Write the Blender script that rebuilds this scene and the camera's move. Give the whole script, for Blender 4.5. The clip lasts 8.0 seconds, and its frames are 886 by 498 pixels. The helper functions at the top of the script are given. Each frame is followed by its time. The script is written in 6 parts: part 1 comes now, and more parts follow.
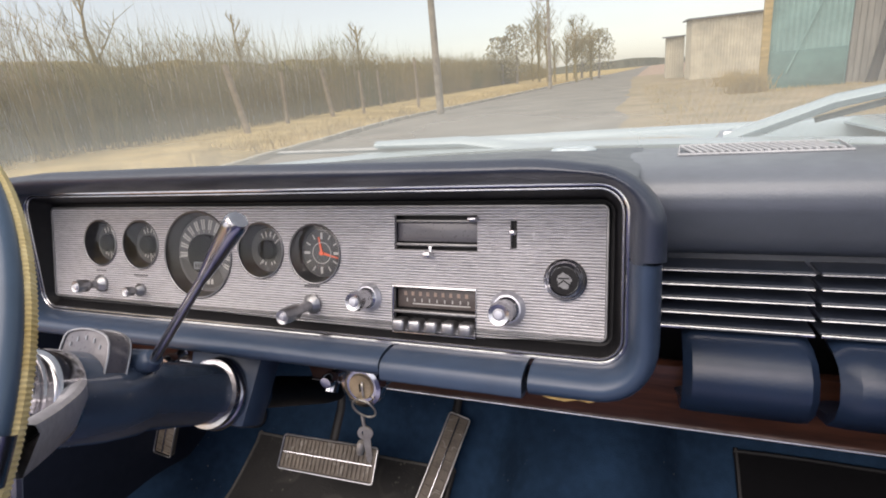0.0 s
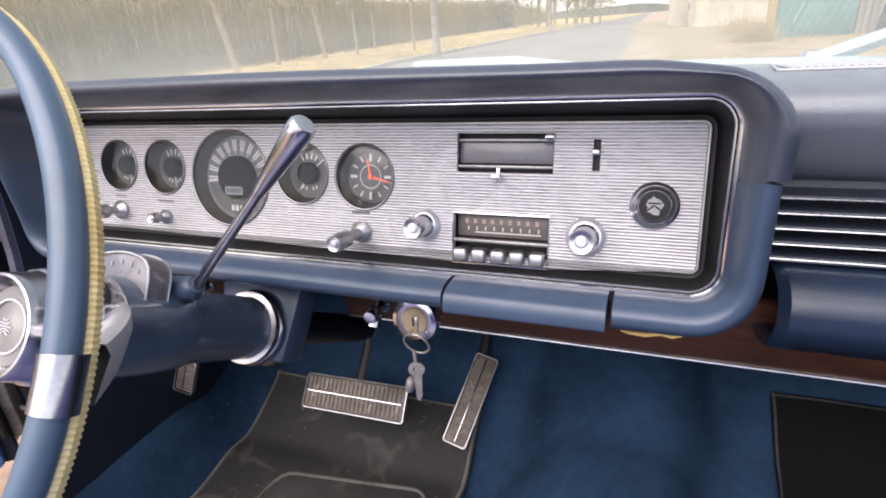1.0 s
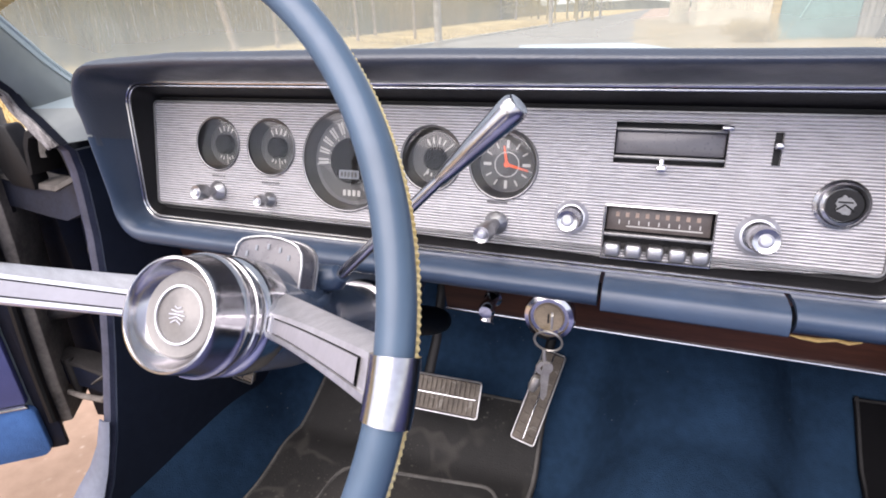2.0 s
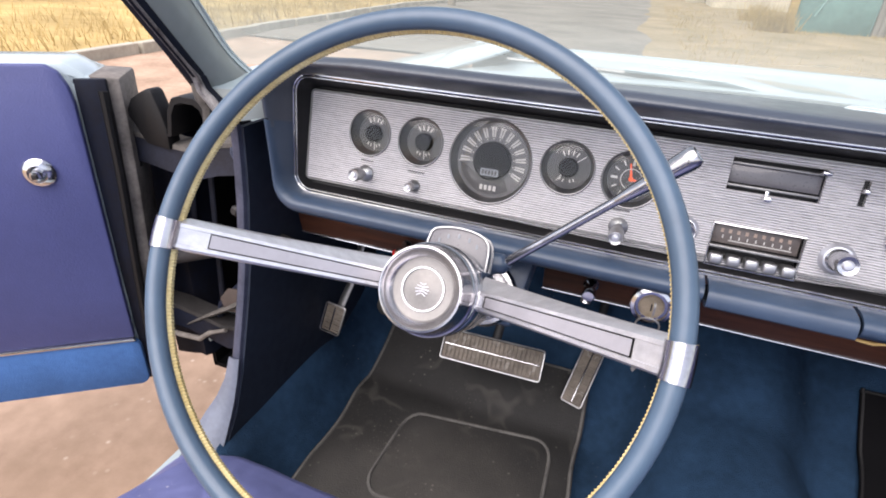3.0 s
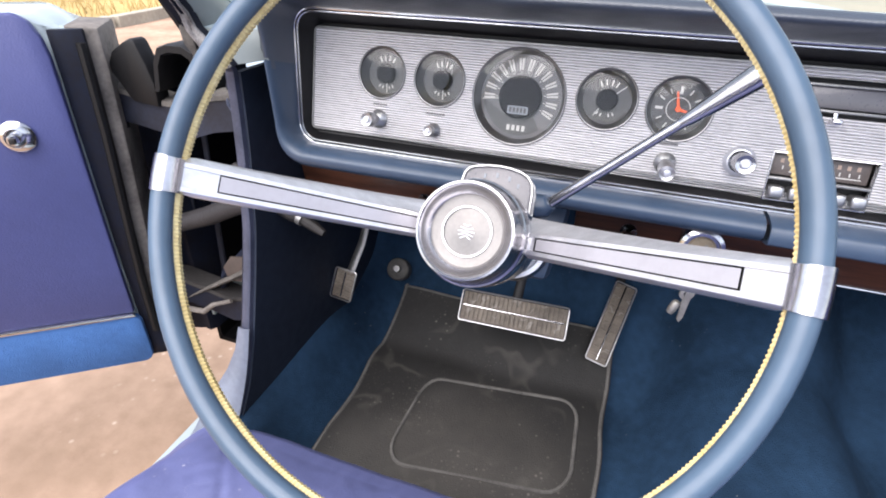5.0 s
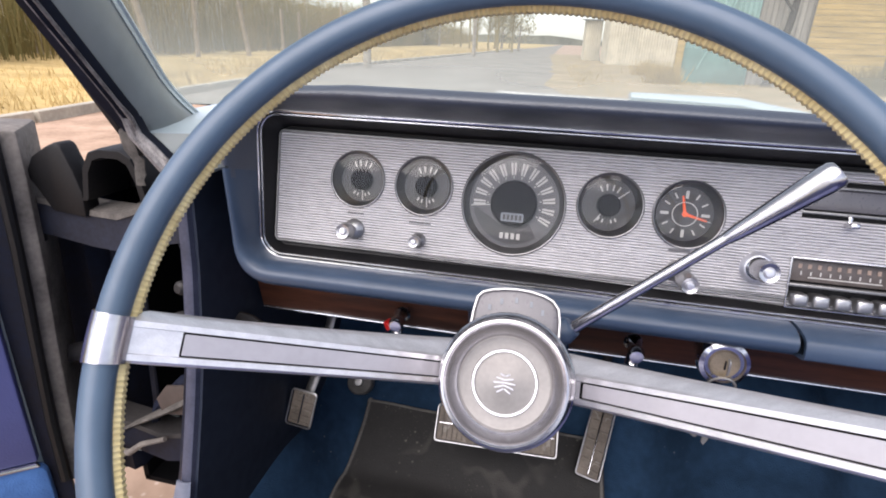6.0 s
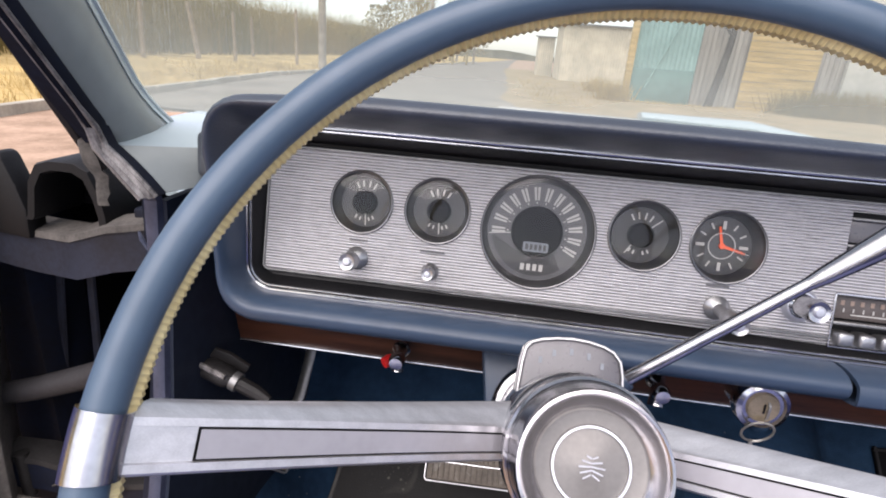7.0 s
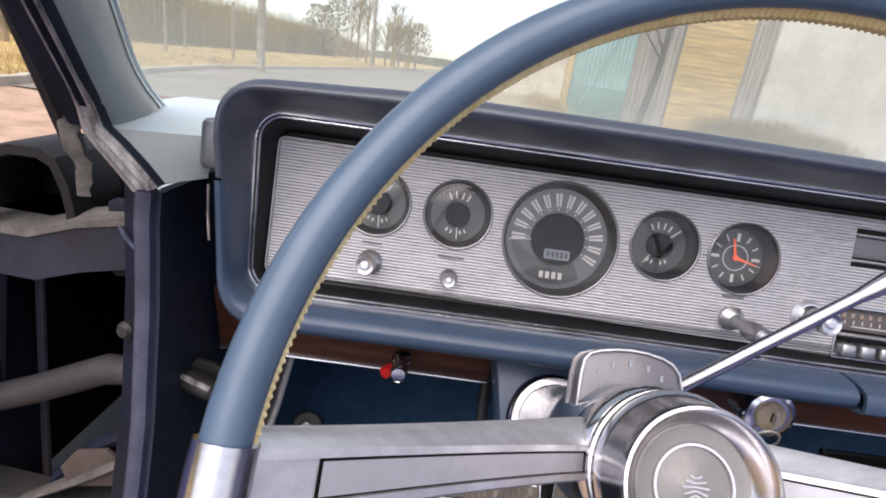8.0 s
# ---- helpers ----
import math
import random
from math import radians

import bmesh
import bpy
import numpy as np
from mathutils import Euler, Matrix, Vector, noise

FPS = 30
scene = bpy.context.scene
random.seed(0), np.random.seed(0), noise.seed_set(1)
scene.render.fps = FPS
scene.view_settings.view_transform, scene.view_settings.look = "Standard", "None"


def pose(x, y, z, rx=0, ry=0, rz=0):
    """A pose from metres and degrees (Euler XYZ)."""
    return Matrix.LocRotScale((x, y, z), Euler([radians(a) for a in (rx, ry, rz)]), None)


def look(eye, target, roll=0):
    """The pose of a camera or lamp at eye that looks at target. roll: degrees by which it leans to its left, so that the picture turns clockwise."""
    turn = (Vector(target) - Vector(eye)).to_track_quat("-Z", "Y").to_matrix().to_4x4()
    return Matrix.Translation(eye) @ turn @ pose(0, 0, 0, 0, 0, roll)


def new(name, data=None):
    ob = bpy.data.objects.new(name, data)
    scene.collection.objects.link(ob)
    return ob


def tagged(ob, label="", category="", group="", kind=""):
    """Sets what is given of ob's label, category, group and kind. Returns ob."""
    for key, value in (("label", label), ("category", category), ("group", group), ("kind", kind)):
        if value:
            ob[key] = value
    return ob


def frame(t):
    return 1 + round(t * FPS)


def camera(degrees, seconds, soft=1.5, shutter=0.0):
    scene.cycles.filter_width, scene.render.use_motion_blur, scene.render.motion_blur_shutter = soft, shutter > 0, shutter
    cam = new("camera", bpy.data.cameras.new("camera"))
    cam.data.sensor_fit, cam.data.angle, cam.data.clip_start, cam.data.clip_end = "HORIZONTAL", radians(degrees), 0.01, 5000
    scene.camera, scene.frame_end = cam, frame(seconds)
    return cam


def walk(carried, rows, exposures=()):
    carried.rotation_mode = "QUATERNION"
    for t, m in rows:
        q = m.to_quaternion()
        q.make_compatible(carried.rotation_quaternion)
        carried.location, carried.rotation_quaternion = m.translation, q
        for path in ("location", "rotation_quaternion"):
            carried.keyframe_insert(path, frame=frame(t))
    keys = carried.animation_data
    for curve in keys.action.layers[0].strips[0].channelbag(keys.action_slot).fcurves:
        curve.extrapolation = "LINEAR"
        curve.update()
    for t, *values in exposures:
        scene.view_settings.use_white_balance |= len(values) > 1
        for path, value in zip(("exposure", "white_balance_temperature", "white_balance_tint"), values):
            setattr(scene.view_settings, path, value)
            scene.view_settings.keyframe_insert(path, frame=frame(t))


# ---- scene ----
cam = camera(80.0, 8.0, 1.9)
PATH = [
    (0, (0.203, 0.277, 1.177), (-0.526, 2.041, 0.58), -5.5),
    (0.5, (0.197, 0.285, 1.16), (-0.509, 2.022, 0.463), -5.9),
    (1, (0.114, 0.286, 1.142), (-0.577, 1.994, 0.365), -4.4),
    (1.5, (0.033, 0.28, 1.137), (-0.638, 1.985, 0.337), -3.4),
    (2, (-0.043, 0.258, 1.14), (-0.7, 1.964, 0.329), -2.3),
    (2.2, (-0.081, 0.232, 1.151), (-0.74, 1.938, 0.341), -1.4),
    (3.3, (-0.186, 0.064, 1.23), (-0.714, 1.646, 0.125), 5.2),
    (3.5, (-0.184, 0.05, 1.225), (-0.66, 1.536, -0.026), 6.0),
    (4, (-0.21, 0.077, 1.178), (-0.659, 1.482, -0.172), 5.3),
    (4.5, (-0.219, 0.085, 1.158), (-0.694, 1.522, -0.15), 4.4),
    (5, (-0.232, 0.129, 1.164), (-0.784, 1.751, 0.132), 1.3),
    (5.2, (-0.24, 0.144, 1.167), (-0.801, 1.833, 0.256), 0.5),
    (6.3, (-0.346, 0.224, 1.159), (-0.649, 2.06, 0.425), 3.0),
    (6.5, (-0.356, 0.237, 1.16), (-0.632, 2.079, 0.433), 3.3),
    (7, (-0.399, 0.259, 1.155), (-0.602, 2.123, 0.458), 4.4),
    (7.5, (-0.435, 0.269, 1.151), (-0.566, 2.147, 0.477), 5.5),
    (8, (-0.484, 0.275, 1.137), (-0.451, 2.166, 0.486), 8.2),
]
EXPOSURES = [(0.0, 1.38, 7100, 19), (0.5, 1.70, 6950, 19), (1.0, 1.96, 6750, 20), (2.2, 1.96, 6650, 20), (3.5, 1.80, 6650, 15), (4.0, 1.94, 6600, 14), (4.5, 1.97, 6600, 13), (5.0, 2.10, 6450, 15), (6.5, 1.60, 6650, 18), (8.0, 1.62, 6650, 18)]
walk(cam, [(t, look(eye, target, roll)) for t, eye, target, roll in PATH], EXPOSURES)

# ---- world and light ----
world = bpy.data.worlds.new("sky")
scene.world = world
world.use_nodes = True
wn = world.node_tree.nodes
sky = wn.new("ShaderNodeTexSky")
sky.sky_type = "NISHITA"
sky.sun_disc = False
sky.sun_elevation, sky.sun_rotation = radians(54), radians(200)
sky.dust_density, sky.air_density = 0.9, 1.0
wn["Background"].inputs["Strength"].default_value = 0.085
veil = wn.new("ShaderNodeHueSaturation")
veil.inputs["Saturation"].default_value = 0.5
world.node_tree.links.new(sky.outputs[0], veil.inputs["Color"])
world.node_tree.links.new(veil.outputs[0], wn["Background"].inputs[0])
sun = new("sun", bpy.data.lights.new("sun", "SUN"))
sun.data.energy, sun.data.angle, sun.data.color = 1.85, radians(80), (1.0, 0.96, 0.9)
sun.matrix_world = look((-3, -7, 12), (0, 0, 0))


# ---- materials ----
def material(name, color, rough=0.5, metal=0.0, grain=0.0, scale=200.0, vary=0.0, vscale=4.0, coat=0.0, spec=0.5, dark=None, stretch=(1, 1, 1), rand=0.0):
    m = bpy.data.materials.new(name)
    m.use_nodes = True
    n, l = m.node_tree.nodes, m.node_tree.links
    b = n["Principled BSDF"]
    b.inputs["Base Color"].default_value = (*color, 1)
    b.inputs["Roughness"].default_value = rough
    b.inputs["Metallic"].default_value = metal
    b.inputs["Coat Weight"].default_value = coat
    b.inputs["Specular IOR Level"].default_value = spec
    tc = n.new("ShaderNodeTexCoord")
    mp = n.new("ShaderNodeMapping")
    mp.inputs["Scale"].default_value = stretch
    l.new(tc.outputs["Object"], mp.inputs[0])
    if vary:
        t = n.new("ShaderNodeTexNoise")
        t.inputs["Scale"].default_value, t.inputs["Detail"].default_value = vscale, 6
        l.new(mp.outputs[0], t.inputs["Vector"])
        t2 = n.new("ShaderNodeTexNoise")
        t2.inputs["Scale"].default_value, t2.inputs["Detail"].default_value = vscale * 9, 4
        l.new(mp.outputs[0], t2.inputs["Vector"])
        add = n.new("ShaderNodeMath")
        add.operation = "MULTIPLY_ADD"
        add.inputs[1].default_value = 0.45
        l.new(t2.outputs[0], add.inputs[0])
        l.new(t.outputs[0], add.inputs[2])
        r = n.new("ShaderNodeMapRange")
        r.inputs[1].default_value, r.inputs[2].default_value = 0.5, 0.95
        l.new(add.outputs[0], r.inputs[0])
        fac = r.outputs[0]
        if rand:
            oi = n.new("ShaderNodeObjectInfo")
            mm = n.new("ShaderNodeMath")
            mm.operation = "MULTIPLY_ADD"
            mm.inputs[1].default_value = rand
            l.new(oi.outputs["Random"], mm.inputs[0])
            l.new(fac, mm.inputs[2])
            fac = mm.outputs[0]
        mix = n.new("ShaderNodeMix")
        mix.data_type = "RGBA"
        c2 = dark if dark else tuple(c * (1 - vary) for c in color)
        mix.inputs[6].default_value, mix.inputs[7].default_value = (*color, 1), (*c2, 1)
        l.new(fac, mix.inputs[0])
        l.new(mix.outputs[2], b.inputs["Base Color"])
        rr = n.new("ShaderNodeMapRange")
        rr.inputs[3].default_value, rr.inputs[4].default_value = max(rough - 0.07, 0.02), min(rough + 0.1, 1)
        l.new(t2.outputs[0], rr.inputs[0])
        l.new(rr.outputs[0], b.inputs["Roughness"])
    if grain:
        g = n.new("ShaderNodeTexNoise")
        g.inputs["Scale"].default_value, g.inputs["Detail"].default_value = scale, 3
        l.new(mp.outputs[0], g.inputs["Vector"])
        bp = n.new("ShaderNodeBump")
        bp.inputs["Strength"].default_value, bp.inputs["Distance"].default_value = grain, 0.002
        l.new(g.outputs[0], bp.inputs["Height"])
        l.new(bp.outputs[0], b.inputs["Normal"])
    return m


def glass_material(name, tint, gloss, dust=0.0, veil_top=0.0):
    m = bpy.data.materials.new(name)
    m.use_nodes = True
    n, l = m.node_tree.nodes, m.node_tree.links
    n.remove(n["Principled BSDF"])
    tr, gl, mx, lw = n.new("ShaderNodeBsdfTransparent"), n.new("ShaderNodeBsdfGlossy"), n.new("ShaderNodeMixShader"), n.new("ShaderNodeLayerWeight")
    tr.inputs[0].default_value = (*tint, 1)
    gl.inputs["Roughness"].default_value = 0.03
    lw.inputs["Blend"].default_value = 0.5
    p, k = n.new("ShaderNodeMath"), n.new("ShaderNodeMath")
    p.operation, k.operation = "POWER", "MULTIPLY_ADD"
    p.inputs[1].default_value = 4.5
    k.inputs[1].default_value, k.inputs[2].default_value = 0.8 * gloss, 0.04 * gloss
    l.new(lw.outputs["Facing"], p.inputs[0])
    l.new(p.outputs[0], k.inputs[0])
    l.new(k.outputs[0], mx.inputs[0])
    l.new(tr.outputs[0], mx.inputs[1])
    l.new(gl.outputs[0], mx.inputs[2])
    if dust:
        df, m2, nz, rg = n.new("ShaderNodeBsdfTranslucent"), n.new("ShaderNodeMixShader"), n.new("ShaderNodeTexNoise"), n.new("ShaderNodeMapRange")
        # green-tinted dust film; on the windscreen it also carries reflected sky
        df.inputs[0].default_value = (0.76, 0.82, 0.75, 1)
        nz.inputs["Scale"].default_value, nz.inputs["Detail"].default_value = 7.0, 5
        rg.inputs[3].default_value, rg.inputs[4].default_value = dust * 0.5, dust * 1.5
        l.new(nz.outputs[0], rg.inputs[0])
        l.new(rg.outputs[0], m2.inputs[0])
        if veil_top:
            # uneven pale veil along the lower edge, painted for the reflected dash top
            tc, sp, fo, ed, su = n.new("ShaderNodeTexCoord"), n.new("ShaderNodeSeparateXYZ"), n.new("ShaderNodeTexNoise"), n.new("ShaderNodeMapRange"), n.new("ShaderNodeMath")
            l.new(tc.outputs["Object"], sp.inputs[0])
            fo.inputs["Scale"].default_value, fo.inputs["Detail"].default_value = 3.0, 4
            l.new(tc.outputs["Object"], fo.inputs["Vector"])
            ed.inputs[1].default_value, ed.inputs[2].default_value = veil_top, veil_top - 0.11
            ed.inputs[4].default_value = 0.30
            ed.interpolation_type = "SMOOTHSTEP"
            l.new(sp.outputs["Z"], ed.inputs[0])
            mu = n.new("ShaderNodeMath")
            mu.operation, su.operation = "MULTIPLY", "ADD"
            l.new(ed.outputs[0], mu.inputs[0])
            l.new(fo.outputs[0], mu.inputs[1])
            l.new(mu.outputs[0], su.inputs[0])
            l.new(rg.outputs[0], su.inputs[1])
            l.new(su.outputs[0], m2.inputs[0])
        l.new(mx.outputs[0], m2.inputs[1])
        l.new(df.outputs[0], m2.inputs[2])
        l.new(m2.outputs[0], n["Material Output"].inputs[0])
    else:
        l.new(mx.outputs[0], n["Material Output"].inputs[0])
    return m


# navy vinyl with the sky sheen of the dash top mixed into its colour
SLATETOP = material("sky_paled_navy_vinyl", (0.060, 0.072, 0.088), 0.34, spec=0.9, grain=0.2, scale=450, vary=0.25, vscale=5)
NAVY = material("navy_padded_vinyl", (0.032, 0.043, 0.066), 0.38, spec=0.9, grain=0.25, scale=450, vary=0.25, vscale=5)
SLATE = material("pale_slate_plastic", (0.20, 0.22, 0.25), 0.5, vary=0.2, vscale=20)
GRILLE = material("pale_grille_plastic", (0.40, 0.42, 0.44), 0.45, vary=0.2, vscale=20)
# passenger vinyl lightened in colour where it faces the sky
FACEBLUE = material("sky_paled_face_vinyl", (0.135, 0.155, 0.180), 0.34, spec=0.9, grain=0.2, scale=450, vary=0.2, vscale=5)
KICK = material("dark_navy_board", (0.016, 0.023, 0.040), 0.55, vary=0.3, vscale=6, spec=0.3)
KNEE = material("dark_blue_pad", (0.010, 0.020, 0.042), 0.34, grain=0.1, scale=300, vary=0.2, vscale=7)
BLUE = material("blue_satin_paint", (0.038, 0.062, 0.104), 0.34, grain=0.06, scale=300, vary=0.2, vscale=7)
ENAMEL = material("glossy_blue_enamel", (0.055, 0.080, 0.120), 0.22, spec=1.0, vary=0.2, vscale=12, coat=0.5)
RIMBLUE = material("blue_wheel_plastic", (0.060, 0.100, 0.152), 0.36, vary=0.22, vscale=9, coat=0.05)
YELLOW = material("yellowed_grip_plastic", (0.80, 0.69, 0.37), 0.42, vary=0.35, vscale=16, dark=(0.52, 0.38, 0.14))
CHROME = material("chrome", (0.68, 0.68, 0.70), 0.14, 1.0, vary=0.22, vscale=30)
WORN = material("worn_chrome", (0.66, 0.66, 0.68), 0.22, 1.0, vary=0.3, vscale=35)
# chrome with a darkened base, standing in for a dark roof's reflection
DIMCHROME = material("dimmed_chrome", (0.54, 0.53, 0.55), 0.2, 1.0, vary=0.3, vscale=40)
KNOBMAT = material("dull_knob_metal", (0.50, 0.50, 0.51), 0.3, 0.9, vary=0.35, vscale=60)
SPOKEMET = material("brushed_spoke_metal", (0.79, 0.78, 0.80), 0.32, 0.82, vary=0.22, vscale=30, stretch=(1, 5, 5))
KEYMET = material("nickel_key_metal", (0.46, 0.44, 0.40), 0.34, 0.6, vary=0.4, vscale=60)
SATIN = material("satin_aluminium_inlay", (0.66, 0.67, 0.72), 0.38, 0.85, vary=0.12, vscale=20)
DARKRIM = material("dark_metal_rim", (0.21, 0.21, 0.215), 0.3, 0.9, vary=0.3, vscale=40)
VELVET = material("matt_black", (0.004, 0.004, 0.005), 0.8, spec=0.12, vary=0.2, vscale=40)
BLACK = material("black_crackle_metal", (0.006, 0.006, 0.007), 0.5, spec=0.3, grain=0.2, scale=500, vary=0.3, vscale=20)
PLASTIC = material("grey_clear_plastic", (0.115, 0.112, 0.125), 0.28, vary=0.2, vscale=30, coat=0.2)
DIAL = material("dark_dial", (0.052, 0.052, 0.054), 0.4, vary=0.3, vscale=40)
DIALGREY = material("grey_dial", (0.11, 0.11, 0.115), 0.4, vary=0.25, vscale=40)
SCALE = material("grey_brown_scale", (0.105, 0.088, 0.082), 0.4, vary=0.4, vscale=60)
WHITE = material("dial_white", (0.46, 0.45, 0.43), 0.5)
ORANGE = material("orange_hand", (0.90, 0.13, 0.04), 0.45)
AMBER = material("amber_scale", (0.34, 0.25, 0.20), 0.5, vary=0.3, vscale=200)
RED = material("red_plastic", (0.55, 0.02, 0.02), 0.3)
WOOD = material("walnut_veneer", (0.095, 0.036, 0.020), 0.35, vary=0.7, vscale=14, stretch=(0.5, 6, 6), dark=(0.030, 0.012, 0.008), coat=0.1)
CARPET = material("blue_carpet", (0.021, 0.051, 0.100), 0.95, grain=0.9, scale=420, vary=0.5, vscale=6, spec=0.1)
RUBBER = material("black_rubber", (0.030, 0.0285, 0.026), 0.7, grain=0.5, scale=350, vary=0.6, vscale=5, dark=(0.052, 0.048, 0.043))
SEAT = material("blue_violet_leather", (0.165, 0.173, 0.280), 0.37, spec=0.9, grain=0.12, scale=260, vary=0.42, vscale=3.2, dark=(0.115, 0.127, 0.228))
TRIMBLUE = material("blue_door_vinyl", (0.060, 0.070, 0.20), 0.5, grain=0.3, scale=300, vary=0.15, vscale=4)
DOORCARPET = material("bright_blue_carpet", (0.045, 0.135, 0.36), 0.9, grain=0.8, scale=350, vary=0.3, vscale=8)
PAINT = material("pale_blue_body_paint", (0.42, 0.50, 0.53), 0.22, vary=0.12, vscale=3, coat=0.5)
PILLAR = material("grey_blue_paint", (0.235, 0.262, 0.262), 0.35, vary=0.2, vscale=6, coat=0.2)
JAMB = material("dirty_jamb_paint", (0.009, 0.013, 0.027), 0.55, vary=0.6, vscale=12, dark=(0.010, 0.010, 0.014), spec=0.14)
POSTEDGE = material("lit_edge_lavender", (0.058, 0.064, 0.100), 0.4, vary=0.6, vscale=25, dark=(0.020, 0.025, 0.045))
STRAP = material("dark_strap_paint", (0.022, 0.026, 0.042), 0.5, vary=0.6, vscale=18, dark=(0.012, 0.012, 0.016), spec=0.3)
FOOTPAINT = material("pale_lavender_paint", (0.140, 0.160, 0.210), 0.35, vary=0.4, vscale=14, coat=0.1)
RUST = material("tan_rusted_metal", (0.040, 0.030, 0.025), 0.8, grain=0.4, scale=90, vary=0.7, vscale=25, dark=(0.07, 0.05, 0.042))
GREASE = material("greasy_metal", (0.022, 0.020, 0.020), 0.6, 0.1, vary=0.6, vscale=25)
STEEL = material("dull_steel", (0.30, 0.30, 0.30), 0.42, 0.8, vary=0.4, vscale=30)
DUSTY = material("dusty_rubber", (0.125, 0.120, 0.112), 0.8, vary=0.5, vscale=20)
PADRUB = material("pedal_rubber", (0.19, 0.160, 0.128), 0.6, grain=0.3, scale=300, vary=0.5, vscale=25)
INLAY = material("satin_grey_inlay", (0.42, 0.41, 0.44), 0.36, 0.45, vary=0.15, vscale=20)
BRASS = material("worn_brass", (0.62, 0.50, 0.31), 0.32, 0.8, vary=0.4, vscale=60)
FACE = material("cream_lens", (0.20, 0.19, 0.182), 0.38, 0.3, vary=0.25, vscale=40, coat=0.15)
GLASS = glass_material("windscreen_glass", (0.74, 0.785, 0.765), 1.0, 0.13, 1.20)
LENS = glass_material("gauge_glass", (0.95, 0.95, 0.95), 0.9, 0.018)
PATCH = material("bare_tan_leather", (0.52, 0.29, 0.21), 0.7, vary=0.5, vscale=60)
FOAM = material("orange_foam", (0.80, 0.54, 0.20), 0.8, vary=0.4, vscale=40)
SEALPALE = material("worn_pale_seal", (0.34, 0.32, 0.31), 0.4, 0.2, vary=0.7, vscale=40, stretch=(3, 1, 1), dark=(0.05, 0.045, 0.045))
RAG = material("torn_grey_felt", (0.105, 0.095, 0.086), 0.95, grain=0.6, scale=120, vary=0.6, vscale=30)
GRIME = material("grimy_beige_metal", (0.20, 0.18, 0.162), 0.7, grain=0.3, scale=80, vary=0.8, vscale=16, dark=(0.07, 0.062, 0.056))
SEAM = material("dark_seam_thread", (0.025, 0.030, 0.085), 0.7, vary=0.2, vscale=60)
DIRT = material("tan_dirt", (0.46, 0.325, 0.240), 0.95, grain=1.0, scale=30, vary=0.5, vscale=2.2, spec=0.1, dark=(0.26, 0.180, 0.128))
ASPHALT = material("worn_asphalt", (0.250, 0.224, 0.190), 0.9, grain=0.6, scale=60, vary=0.4, vscale=0.6, spec=0.2)
OLIVE = material("olive_brown_leaves", (0.31, 0.265, 0.155), 0.9, vary=0.4, vscale=0.6, spec=0.1)
DRYGRASS = material("dry_grass", (0.54, 0.40, 0.18), 0.9, vary=0.5, vscale=0.7, spec=0.1)
TWIG = material("brown_twigs", (0.270, 0.195, 0.082), 0.9, vary=0.6, vscale=0.3, spec=0.1, dark=(0.140, 0.125, 0.050))
BIRCH = material("pale_birch_bark", (0.42, 0.38, 0.30), 0.85, vary=0.5, vscale=2.0, dark=(0.26, 0.22, 0.17))
SCRUB = material("worn_grassy_soil", (0.36, 0.275, 0.175), 0.95, grain=0.8, scale=12, vary=0.7, vscale=0.9, spec=0.1, dark=(0.21, 0.175, 0.105))
FARWOOD = material("far_woodland", (0.19, 0.185, 0.135), 0.95, vary=0.5, vscale=0.08, spec=0.05)
BARK = material("grey_bark", (0.33, 0.28, 0.22), 0.9, grain=1.0, scale=15, vary=0.5, vscale=3)
POSTWOOD = material("weathered_post_wood", (0.31, 0.235, 0.155), 0.9, grain=0.8, scale=20, vary=0.5, vscale=3)
DARKBARK = material("dark_bark", (0.060, 0.050, 0.044), 0.9, grain=1.0, scale=15, vary=0.4, vscale=3)
TEALDARK = material("dark_teal_band", (0.12, 0.225, 0.205), 0.6, vary=0.4, vscale=1.5)
CREAM = material("cream_sheet", (0.60, 0.53, 0.40), 0.7, vary=0.35, vscale=1.5)
GREEN = material("teal_sheet", (0.21, 0.35, 0.33), 0.6, vary=0.3, vscale=1.2)
YBOARD = material("ochre_board", (0.60, 0.43, 0.18), 0.8, vary=0.4, vscale=2, stretch=(0.4, 1, 4), rand=0.3)
GBOARD = material("weathered_board", (0.36, 0.33, 0.29), 0.9, vary=0.4, vscale=2, stretch=(3, 3, 0.3), rand=0.3)
WALLW = material("pale_render", (0.50, 0.49, 0.44), 0.9, grain=0.3, scale=20, vary=0.25, vscale=0.8)
KERB = material("dirty_kerb_stone", (0.48, 0.44, 0.36), 0.95, grain=0.5, scale=30, vary=0.4, vscale=2)
ROOFM = material("grey_roofing", (0.18, 0.18, 0.18), 0.8, vary=0.3, vscale=1)


